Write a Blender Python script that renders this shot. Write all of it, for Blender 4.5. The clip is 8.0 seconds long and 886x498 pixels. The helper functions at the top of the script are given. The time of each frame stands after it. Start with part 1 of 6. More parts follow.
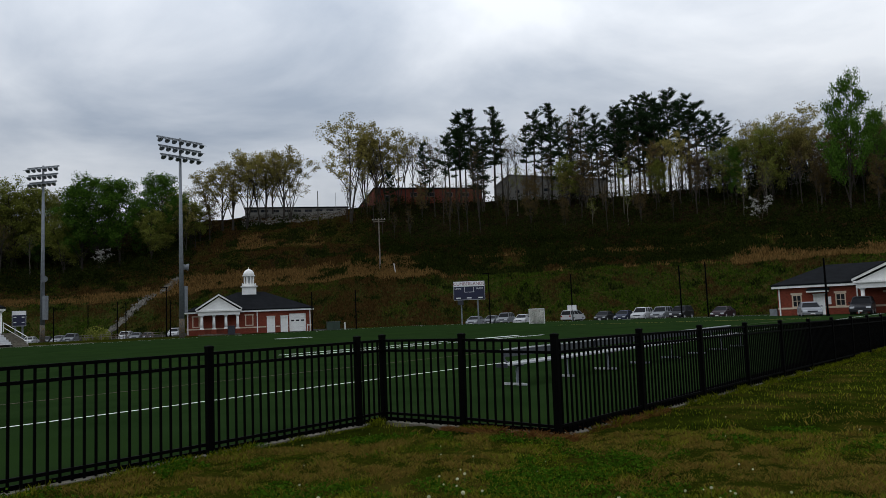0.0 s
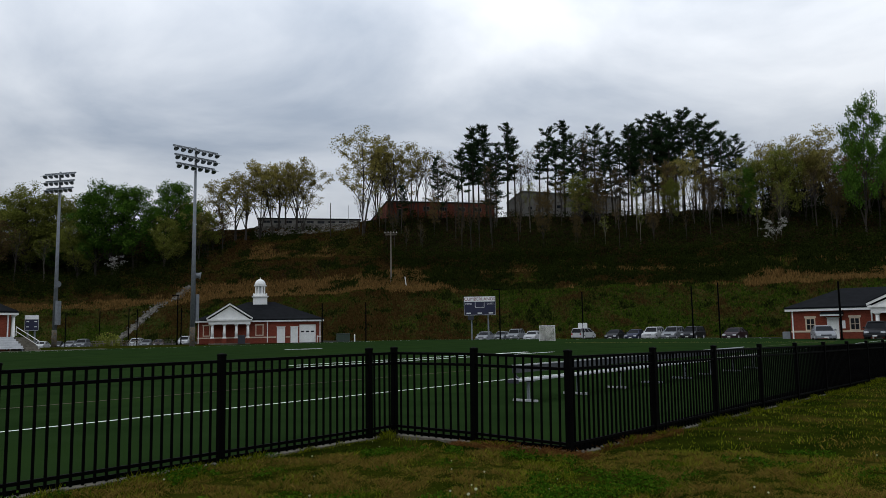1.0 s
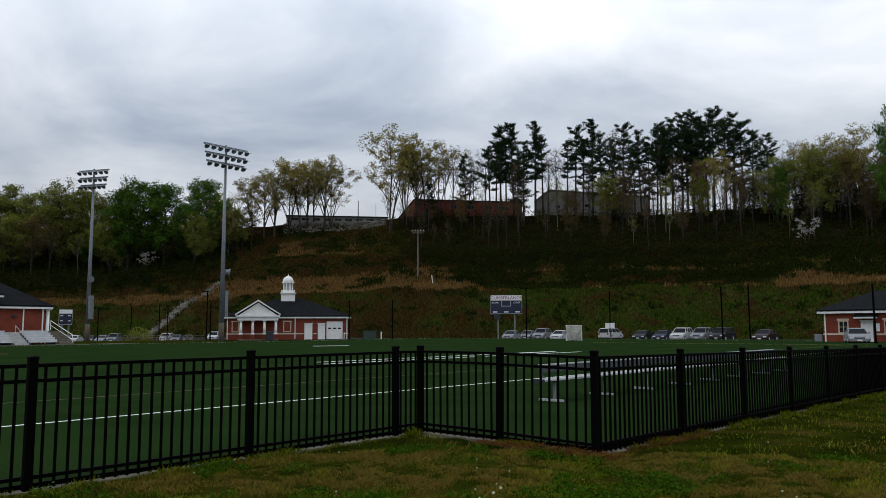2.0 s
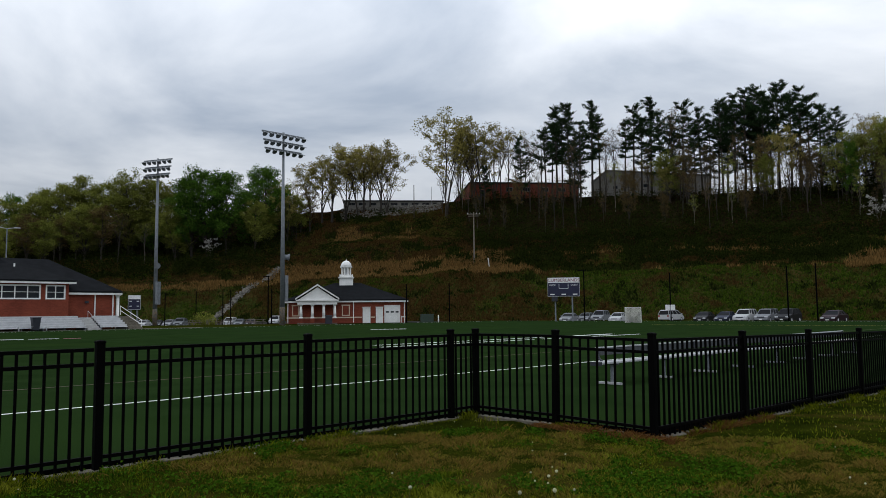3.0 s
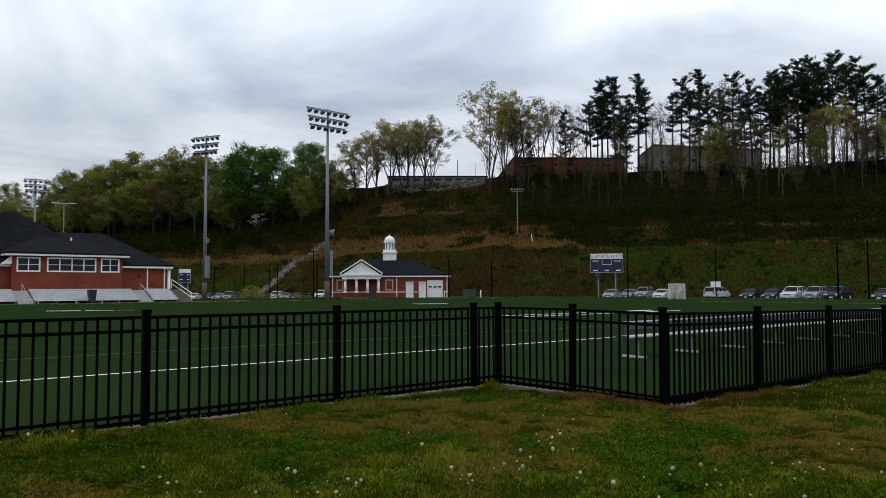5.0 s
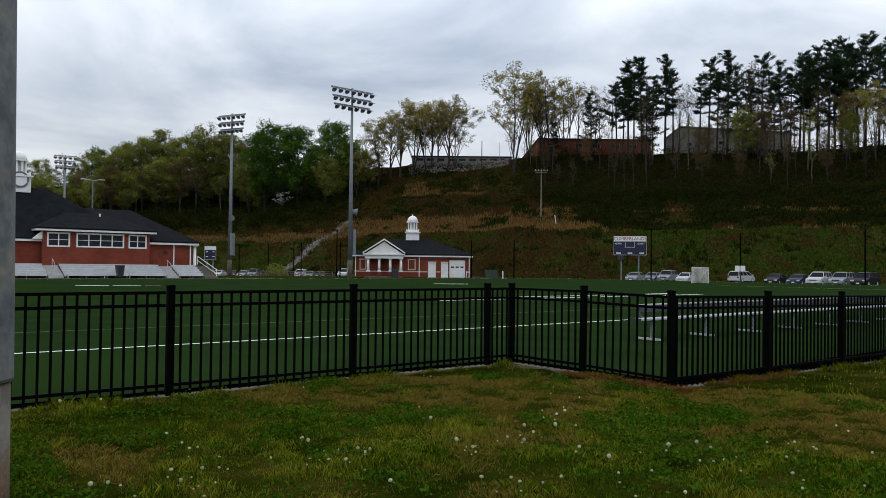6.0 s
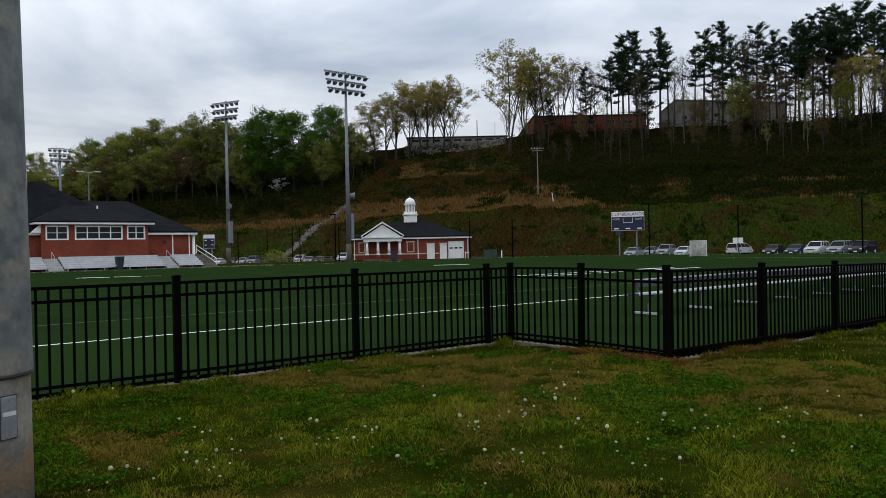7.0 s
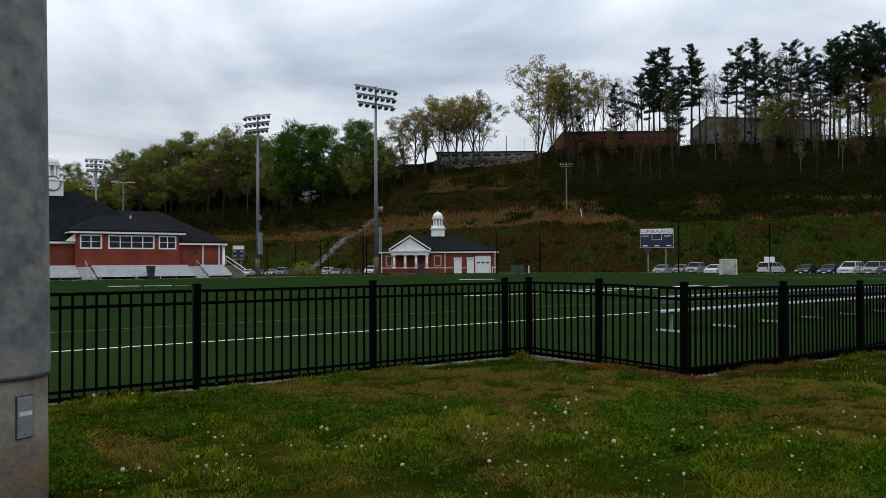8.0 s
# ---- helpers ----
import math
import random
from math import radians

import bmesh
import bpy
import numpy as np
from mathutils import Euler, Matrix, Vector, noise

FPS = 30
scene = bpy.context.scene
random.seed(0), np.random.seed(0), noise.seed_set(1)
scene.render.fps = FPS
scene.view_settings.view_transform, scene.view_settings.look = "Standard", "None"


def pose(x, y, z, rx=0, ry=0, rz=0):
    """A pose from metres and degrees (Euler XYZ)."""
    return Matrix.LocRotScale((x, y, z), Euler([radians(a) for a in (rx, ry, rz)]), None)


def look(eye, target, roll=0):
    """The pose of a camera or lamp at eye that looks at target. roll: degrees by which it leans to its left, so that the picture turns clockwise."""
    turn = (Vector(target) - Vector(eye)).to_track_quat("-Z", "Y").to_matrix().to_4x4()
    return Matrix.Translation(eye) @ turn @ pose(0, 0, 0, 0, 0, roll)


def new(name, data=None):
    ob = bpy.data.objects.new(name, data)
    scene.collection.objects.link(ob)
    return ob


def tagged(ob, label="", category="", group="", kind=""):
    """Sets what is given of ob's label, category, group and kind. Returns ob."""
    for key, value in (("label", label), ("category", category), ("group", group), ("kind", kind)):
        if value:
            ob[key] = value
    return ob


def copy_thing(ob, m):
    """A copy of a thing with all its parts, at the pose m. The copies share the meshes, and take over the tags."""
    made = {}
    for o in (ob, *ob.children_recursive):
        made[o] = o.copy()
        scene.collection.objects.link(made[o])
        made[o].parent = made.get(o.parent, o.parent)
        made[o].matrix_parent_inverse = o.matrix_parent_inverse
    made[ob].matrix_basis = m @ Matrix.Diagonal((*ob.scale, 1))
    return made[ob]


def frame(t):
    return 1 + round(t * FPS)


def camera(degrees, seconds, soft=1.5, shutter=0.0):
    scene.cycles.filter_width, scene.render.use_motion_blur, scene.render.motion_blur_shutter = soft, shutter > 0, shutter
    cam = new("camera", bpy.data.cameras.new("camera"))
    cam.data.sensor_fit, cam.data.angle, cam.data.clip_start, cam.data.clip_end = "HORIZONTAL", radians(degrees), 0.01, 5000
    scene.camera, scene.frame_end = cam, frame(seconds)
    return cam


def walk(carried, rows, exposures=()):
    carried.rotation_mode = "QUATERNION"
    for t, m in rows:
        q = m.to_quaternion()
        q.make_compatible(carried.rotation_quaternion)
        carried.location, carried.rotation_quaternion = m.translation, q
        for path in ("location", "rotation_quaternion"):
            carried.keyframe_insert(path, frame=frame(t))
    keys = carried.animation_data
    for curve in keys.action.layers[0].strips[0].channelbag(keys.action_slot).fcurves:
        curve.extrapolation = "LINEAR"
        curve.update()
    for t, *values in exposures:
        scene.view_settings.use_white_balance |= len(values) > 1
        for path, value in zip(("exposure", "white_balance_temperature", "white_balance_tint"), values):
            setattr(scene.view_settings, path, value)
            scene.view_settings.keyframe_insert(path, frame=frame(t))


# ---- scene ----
cam = camera(60.6, 8.0, soft=0.9)
PATH = [
    (0, (-8.23, -7.895, 1.515), (-6.681, -6.642, 1.689), -2.3),
    (0.5, (-8.243, -7.849, 1.511), (-6.698, -6.595, 1.71), -1.5),
    (1, (-8.247, -7.849, 1.501), (-6.719, -6.576, 1.714), -0.9),
    (2.5, (-8.29, -7.887, 1.512), (-6.845, -6.517, 1.703), -0.4),
    (3, (-8.232, -7.883, 1.51), (-6.851, -6.447, 1.676), -0.6),
    (3.5, (-8.198, -7.924, 1.502), (-6.899, -6.41, 1.653), -0.4),
    (4, (-8.289, -8.065, 1.508), (-6.995, -6.547, 1.661), -0.5),
    (4.2, (-8.336, -8.138, 1.5), (-7.031, -6.63, 1.654), -0.6),
    (5.5, (-8.386, -8.663, 1.485), (-7.107, -7.126, 1.55), 0.2),
    (6, (-8.443, -8.76, 1.489), (-7.192, -7.2, 1.539), 0.6),
    (6.5, (-8.521, -8.807, 1.475), (-7.26, -7.255, 1.493), -0.6),
    (7, (-8.556, -8.905, 1.502), (-7.302, -7.347, 1.502), -1.2),
    (7.5, (-8.475, -8.973, 1.485), (-7.268, -7.379, 1.504), -1.0),
    (8, (-8.491, -9.053, 1.483), (-7.295, -7.45, 1.522), -0.3),
]
walk(cam, [(t, look(eye, target, roll)) for t, eye, target, roll in PATH],
     exposures=[(0, -0.25), (2.5, -0.08), (4.2, 0.0), (5.5, 0.15), (8, 0.12)])

# ---------- world and light ----------
world = bpy.data.worlds.new("world")
scene.world = world
world.use_nodes = True
wn, wl = world.node_tree.nodes, world.node_tree.links
for n in list(wn):
    wn.remove(n)


def wnode(kind, **vals):
    n = wn.new(kind)
    for k, v in vals.items():
        n.inputs[k].default_value = v
    return n


w_out = wn.new("ShaderNodeOutputWorld")
w_bg = wnode("ShaderNodeBackground", Strength=1.0)
w_sky = wn.new("ShaderNodeTexSky")
w_sky.sky_type, w_sky.sun_disc = "NISHITA", False
w_sky.sun_elevation, w_sky.sun_rotation = radians(48), radians(20)
w_tc = wn.new("ShaderNodeTexCoord")
w_sep = wn.new("ShaderNodeSeparateXYZ")
wl.new(w_tc.outputs["Generated"], w_sep.inputs[0])
w_add = wn.new("ShaderNodeMath")
w_add.operation = "ADD"
w_add.inputs[1].default_value = 0.16
w_abs = wn.new("ShaderNodeMath")
w_abs.operation = "ABSOLUTE"
wl.new(w_sep.outputs["Z"], w_abs.inputs[0])
wl.new(w_abs.outputs[0], w_add.inputs[0])
w_div = []
for axis in "XY":
    d = wn.new("ShaderNodeMath")
    d.operation = "DIVIDE"
    wl.new(w_sep.outputs[axis], d.inputs[0])
    wl.new(w_add.outputs[0], d.inputs[1])
    w_div.append(d)
w_com = wn.new("ShaderNodeCombineXYZ")
for i, d in enumerate(w_div):
    wl.new(d.outputs[0], w_com.inputs[i])
w_n1 = wnode("ShaderNodeTexNoise", Scale=0.8, Detail=8.0, Roughness=0.52, Distortion=0.5)
wl.new(w_com.outputs[0], w_n1.inputs["Vector"])
w_ramp = wn.new("ShaderNodeValToRGB")
w_ramp.color_ramp.elements[0].position, w_ramp.color_ramp.elements[0].color = 0.33, (0.44, 0.515, 0.63, 1)
w_ramp.color_ramp.elements[1].position, w_ramp.color_ramp.elements[1].color = 0.59, (1.0, 1.045, 1.11, 1)
wl.new(w_n1.outputs["Fac"], w_ramp.inputs[0])
w_scale = wn.new("ShaderNodeVectorMath")
w_scale.operation = "SCALE"
w_scale.inputs["Scale"].default_value = 0.07
wl.new(w_sky.outputs[0], w_scale.inputs[0])
w_mix = wn.new("ShaderNodeMix")
w_mix.data_type = "RGBA"
w_mix.inputs["Factor"].default_value = 0.93
wl.new(w_scale.outputs[0], w_mix.inputs[6])
wl.new(w_ramp.outputs[0], w_mix.inputs[7])
w_dome = wnode("ShaderNodeMapRange", **{"From Min": 0.0, "From Max": 0.5, "To Min": 0.47, "To Max": 1.45})
wl.new(w_abs.outputs[0], w_dome.inputs["Value"])
w_mul = wn.new("ShaderNodeVectorMath")
w_mul.operation = "SCALE"
wl.new(w_mix.outputs[2], w_mul.inputs[0])
wl.new(w_dome.outputs[0], w_mul.inputs["Scale"])
wl.new(w_mul.outputs[0], w_bg.inputs["Color"])
wl.new(w_bg.outputs[0], w_out.inputs[0])

sun_data = bpy.data.lights.new("sun", "SUN")
sun_data.energy, sun_data.angle, sun_data.color = 0.5, radians(25), (1.0, 0.97, 0.92)
sun = new("sun", sun_data)
sun.matrix_world = look((0, 0, 100), (40, -60, 0))
scene.view_settings.exposure = 0.0


# ---------- materials ----------
def mat(name, a, b=None, rough=0.8, metal=0.0, scale=3.0, fine=40.0, bump=0.15, rand=0.0, lo=0.35, hi=0.65, spec=0.5, c=None, cscale=0.3):
    """A mottled surface: two colours by a coarse noise, a fine grain on top, a third colour in larger patches."""
    m = bpy.data.materials.new(name)
    m.use_nodes = True
    nt = m.node_tree
    n, l = nt.nodes, nt.links
    p = n["Principled BSDF"]
    p.inputs["Roughness"].default_value, p.inputs["Metallic"].default_value = rough, metal
    p.inputs["Specular IOR Level"].default_value = spec
    b = b or tuple(x * 0.75 for x in a)
    tc = n.new("ShaderNodeTexCoord")
    n1 = n.new("ShaderNodeTexNoise")
    n1.inputs["Scale"].default_value, n1.inputs["Detail"].default_value = scale, 5
    n2 = n.new("ShaderNodeTexNoise")
    n2.inputs["Scale"].default_value, n2.inputs["Detail"].default_value = fine, 3
    for k in (n1, n2):
        l.new(tc.outputs["Object"], k.inputs["Vector"])
    r = n.new("ShaderNodeValToRGB")
    r.color_ramp.elements[0].position, r.color_ramp.elements[0].color = lo, (*a, 1)
    r.color_ramp.elements[1].position, r.color_ramp.elements[1].color = hi, (*b, 1)
    l.new(n1.outputs["Fac"], r.inputs[0])
    col = r.outputs[0]
    if c:
        n3 = n.new("ShaderNodeTexNoise")
        n3.inputs["Scale"].default_value, n3.inputs["Detail"].default_value = cscale, 4
        l.new(tc.outputs["Object"], n3.inputs["Vector"])
        r3 = n.new("ShaderNodeValToRGB")
        r3.color_ramp.elements[0].position, r3.color_ramp.elements[1].position = 0.5, 0.64
        l.new(n3.outputs["Fac"], r3.inputs[0])
        mx = n.new("ShaderNodeMix")
        mx.data_type = "RGBA"
        l.new(r3.outputs[0], mx.inputs["Factor"])
        l.new(col, mx.inputs[6])
        mx.inputs[7].default_value = (*c, 1)
        col = mx.outputs[2]
    hsv = n.new("ShaderNodeHueSaturation")
    mr = n.new("ShaderNodeMapRange")
    mr.inputs["From Min"].default_value, mr.inputs["From Max"].default_value = 0.3, 0.7
    mr.inputs["To Min"].default_value, mr.inputs["To Max"].default_value = 0.86, 1.14
    l.new(n2.outputs["Fac"], mr.inputs["Value"])
    val = mr.outputs[0]
    if rand:
        oi = n.new("ShaderNodeObjectInfo")
        m2 = n.new("ShaderNodeMapRange")
        m2.inputs["To Min"].default_value, m2.inputs["To Max"].default_value = 1 - rand, 1 + rand
        l.new(oi.outputs["Random"], m2.inputs["Value"])
        mu = n.new("ShaderNodeMath")
        mu.operation = "MULTIPLY"
        l.new(val, mu.inputs[0])
        l.new(m2.outputs[0], mu.inputs[1])
        val = mu.outputs[0]
    l.new(val, hsv.inputs["Value"])
    l.new(col, hsv.inputs["Color"])
    l.new(hsv.outputs[0], p.inputs["Base Color"])
    if bump:
        bp = n.new("ShaderNodeBump")
        bp.inputs["Strength"].default_value, bp.inputs["Distance"].default_value = bump, 0.02
        l.new(n2.outputs["Fac"], bp.inputs["Height"])
        l.new(bp.outputs[0], p.inputs["Normal"])
    return m


def leafy(name, a, b, rand=0.25, island=True):
    """Leaves and blades: colour varies piece by piece and plant by plant, with some light through them."""
    m = bpy.data.materials.new(name)
    m.use_nodes = True
    n, l = m.node_tree.nodes, m.node_tree.links
    p = n["Principled BSDF"]
    p.inputs["Roughness"].default_value = 0.8
    p.inputs["Specular IOR Level"].default_value = 0.0
    ge = n.new("ShaderNodeNewGeometry")
    r = n.new("ShaderNodeValToRGB")
    r.color_ramp.elements[0].color, r.color_ramp.elements[1].color = (*a, 1), (*b, 1)
    l.new(ge.outputs["Random Per Island"], r.inputs[0])
    oi = n.new("ShaderNodeObjectInfo")
    m2 = n.new("ShaderNodeMapRange")
    m2.inputs["To Min"].default_value, m2.inputs["To Max"].default_value = 1 - rand, 1 + rand
    l.new(oi.outputs["Random"], m2.inputs["Value"])
    hsv = n.new("ShaderNodeHueSaturation")
    l.new(r.outputs[0], hsv.inputs["Color"])
    l.new(m2.outputs[0], hsv.inputs["Value"])
    l.new(hsv.outputs[0], p.inputs["Base Color"])
    tr = n.new("ShaderNodeBsdfTranslucent")
    l.new(hsv.outputs[0], tr.inputs["Color"])
    ms = n.new("ShaderNodeMixShader")
    ms.inputs[0].default_value = 0.3
    l.new(p.outputs[0], ms.inputs[1])
    l.new(tr.outputs[0], ms.inputs[2])
    l.new(ms.outputs[0], n["Material Output"].inputs[0])
    return m


def brick_mat(name, a, b, mortar):
    m = mat(name, a, b, 0.95, scale=0.6, fine=25, spec=0.05)
    n, l = m.node_tree.nodes, m.node_tree.links
    br = n.new("ShaderNodeTexBrick")
    br.inputs["Scale"].default_value = 1.0
    br.inputs["Brick Width"].default_value, br.inputs["Row Height"].default_value = 0.21, 0.075
    br.inputs["Mortar Size"].default_value = 0.006
    br.inputs["Color1"].default_value, br.inputs["Color2"].default_value = (1, 1, 1, 1), (0.72, 0.7, 0.7, 1)
    br.inputs["Mortar"].default_value = (*mortar, 1)
    tc = n.new("ShaderNodeTexCoord")
    sp, co, ad = n.new("ShaderNodeSeparateXYZ"), n.new("ShaderNodeCombineXYZ"), n.new("ShaderNodeMath")
    l.new(tc.outputs["Object"], sp.inputs[0])
    l.new(sp.outputs["X"], ad.inputs[0])
    l.new(sp.outputs["Y"], ad.inputs[1])
    l.new(ad.outputs[0], co.inputs[0])
    l.new(sp.outputs["Z"], co.inputs[1])
    l.new(co.outputs[0], br.inputs["Vector"])
    hsv = [k for k in n if k.type == "HUE_SAT"][0]
    mx = n.new("ShaderNodeMix")
    mx.data_type, mx.blend_type = "RGBA", "MULTIPLY"
    mx.inputs["Factor"].default_value = 1.0
    l.new(hsv.outputs[0], mx.inputs[6])
    l.new(br.outputs["Color"], mx.inputs[7])
    l.new(mx.outputs[2], n["Principled BSDF"].inputs["Base Color"])
    return m


M_BLACK = mat("black_powder_coat", (0.0012, 0.0012, 0.0013), (0.0018, 0.0018, 0.0018), 0.6, fine=300, bump=0.05, spec=0.02)
M_CONC = mat("concrete", (0.15, 0.135, 0.105), (0.085, 0.076, 0.058), 1.0, scale=4, fine=60, bump=0.4)
M_GALV = mat("galvanised_steel", (0.20, 0.22, 0.24), (0.15, 0.165, 0.18), 0.6, 0.3, scale=3, fine=30, bump=0.05)
M_POLECONC = mat("pole_concrete", (0.17, 0.155, 0.13), (0.085, 0.078, 0.066), 0.95, scale=3.5, fine=30, bump=0.4, c=(0.17, 0.115, 0.07), cscale=3.0, spec=0.2)
M_POLESTEEL = mat("pole_steel", (0.17, 0.182, 0.178), (0.085, 0.098, 0.102), 0.75, 0.1, scale=5, fine=22, bump=0.12, c=(0.20, 0.19, 0.165), cscale=4.0, spec=0.3)
M_TURF = mat("turf", (0.0150, 0.0305, 0.0092), (0.0105, 0.0228, 0.0066), 1.0, scale=0.6, fine=70, bump=0.6, spec=0.0, c=(0.0145, 0.0305, 0.008), cscale=0.16)
M_PAINT = mat("line_paint", (0.8, 0.82, 0.8), (0.68, 0.71, 0.67), 0.9, scale=2, fine=60, bump=0.2)
M_ORANGE = mat("orange_line", (0.065, 0.042, 0.016), (0.04, 0.04, 0.014), 0.9, scale=2, fine=60)
M_YELLOW = mat("yellow_line", (0.42, 0.36, 0.05), (0.33, 0.28, 0.05), 0.9, scale=2, fine=60)
M_WHITE = mat("white_trim", (0.80, 0.80, 0.78), (0.72, 0.72, 0.7), 0.5, scale=1.5, fine=20, bump=0.03)
M_TAN = mat("limestone_trim", (0.58, 0.47, 0.36), (0.5, 0.4, 0.3), 0.8, scale=2, fine=25)
M_BRICK = brick_mat("red_brick", (0.215, 0.056, 0.034), (0.16, 0.042, 0.027), (1.25, 1.3, 1.3))
M_BRICKD = brick_mat("brown_brick", (0.175, 0.046, 0.032), (0.13, 0.038, 0.028), (1.2, 1.3, 1.3))
M_SHINGLE = mat("dark_shingles", (0.010, 0.011, 0.013), (0.006, 0.007, 0.008), 1.0, scale=1.2, fine=12, bump=0.4, spec=0.05)
M_GLASS = mat("window_glass", (0.012, 0.015, 0.018), (0.018, 0.02, 0.024), 0.08, scale=1, fine=5, bump=0.0, spec=0.2)
M_ALU = mat("aluminium", (0.54, 0.55, 0.56), (0.45, 0.46, 0.47), 0.5, 0.1, scale=2, fine=30, bump=0.05)
M_NAVY = mat("navy_panel", (0.007, 0.010, 0.042), (0.006, 0.008, 0.034), 0.6, scale=1.5, fine=30, bump=0.02)
M_MAROON = mat("maroon_paint", (0.22, 0.03, 0.05), (0.18, 0.025, 0.04), 0.6, fine=30, bump=0.02)
M_BIN = mat("dark_plastic", (0.012, 0.014, 0.022), (0.018, 0.02, 0.03), 0.55, fine=30, bump=0.05)
M_BIN_G = mat("green_plastic", (0.02, 0.045, 0.028), (0.02, 0.035, 0.024), 0.55, fine=30, bump=0.05)
M_RUBBER = mat("rubber", (0.012, 0.012, 0.012), (0.018, 0.018, 0.018), 0.8, fine=40, bump=0.05)
M_BARK = mat("bark", (0.034, 0.027, 0.020), (0.018, 0.014, 0.010), 0.95, scale=3, fine=18, bump=0.6, rand=0.3)
M_BARKPALE = mat("pale_bark", (0.13, 0.115, 0.09), (0.07, 0.06, 0.048), 0.95, scale=2, fine=14, bump=0.4, rand=0.2)
M_LEAF_Y = leafy("young_leaves", (0.15, 0.13, 0.035), (0.28, 0.24, 0.07))
M_LEAF_B = leafy("bronze_leaves", (0.07, 0.05, 0.02), (0.14, 0.10, 0.04))
M_LEAF_G = leafy("green_leaves", (0.030, 0.075, 0.010), (0.095, 0.18, 0.025))
M_LEAF_M = leafy("olive_leaves", (0.085, 0.105, 0.018), (0.23, 0.24, 0.05))
M_NEEDLE = leafy("pine_needles", (0.010, 0.026, 0.010), (0.036, 0.060, 0.024))
M_BLOSSOM = leafy("white_blossom", (0.4, 0.4, 0.36), (0.6, 0.58, 0.55))
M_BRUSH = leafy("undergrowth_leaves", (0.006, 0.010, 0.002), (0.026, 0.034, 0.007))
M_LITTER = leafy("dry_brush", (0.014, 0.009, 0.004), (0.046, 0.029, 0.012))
M_STRAW = leafy("straw_grass", (0.10, 0.056, 0.017), (0.29, 0.175, 0.062))
M_BANKGRASS = leafy("bank_grass", (0.014, 0.032, 0.003), (0.055, 0.085, 0.009))
M_BANKBROWN = leafy("bank_dry_grass", (0.034, 0.019, 0.006), (0.090, 0.052, 0.017))
M_BANKOLIVE = leafy("bank_olive_grass", (0.022, 0.022, 0.005), (0.075, 0.066, 0.015))
M_BLADE = leafy("grass_blades", (0.008, 0.018, 0.001), (0.21, 0.235, 0.011))
M_BLADE_DEEP = leafy("deep_grass_blades", (0.004, 0.012, 0.001), (0.085, 0.140, 0.008))
M_BLADE_PALE = leafy("pale_grass_blades", (0.022, 0.028, 0.002), (0.27, 0.285, 0.028))
M_BLADE_DRY = leafy("dry_grass_blades", (0.09, 0.055, 0.010), (0.30, 0.21, 0.050))
M_RUST = leafy("rusty_dead_grass", (0.07, 0.028, 0.008), (0.22, 0.11, 0.035))
M_CLOVER = leafy("clover_leaves", (0.016, 0.050, 0.002), (0.07, 0.15, 0.010))
M_PUFF = leafy("dandelion_fluff", (0.46, 0.46, 0.31), (0.66, 0.65, 0.46))
M_STEM = leafy("dandelion_stem", (0.10, 0.13, 0.04), (0.16, 0.15, 0.07))
M_ASPHALT = mat("asphalt", (0.035, 0.034, 0.032), (0.024, 0.024, 0.023), 1.0, scale=1.5, fine=60, spec=0.0)
M_GRAVEL = mat("grey_gravel", (0.20, 0.19, 0.17), (0.11, 0.105, 0.095), 1.0, scale=0.8, fine=8, bump=0.6, spec=0.0)
M_WOOD = mat("weathered_wood", (0.20, 0.17, 0.14), (0.13, 0.11, 0.09), 0.85, scale=3, fine=30)
M_METALBLD = mat("grey_metal_siding", (0.135, 0.13, 0.115), (0.105, 0.10, 0.092), 0.7, scale=0.4, fine=6, bump=0.05)
M_LAMPGLASS = mat("lamp_glass", (0.22, 0.23, 0.25), (0.16, 0.17, 0.19), 0.15, scale=3, fine=20, bump=0.0)
M_NET = mat("white_net", (0.75, 0.74, 0.70), (0.62, 0.61, 0.57), 0.9, scale=3, fine=40)
M_SIGN = mat("sign_white", (0.78, 0.78, 0.78), (0.7, 0.7, 0.7), 0.5, scale=2, fine=20, bump=0.02)


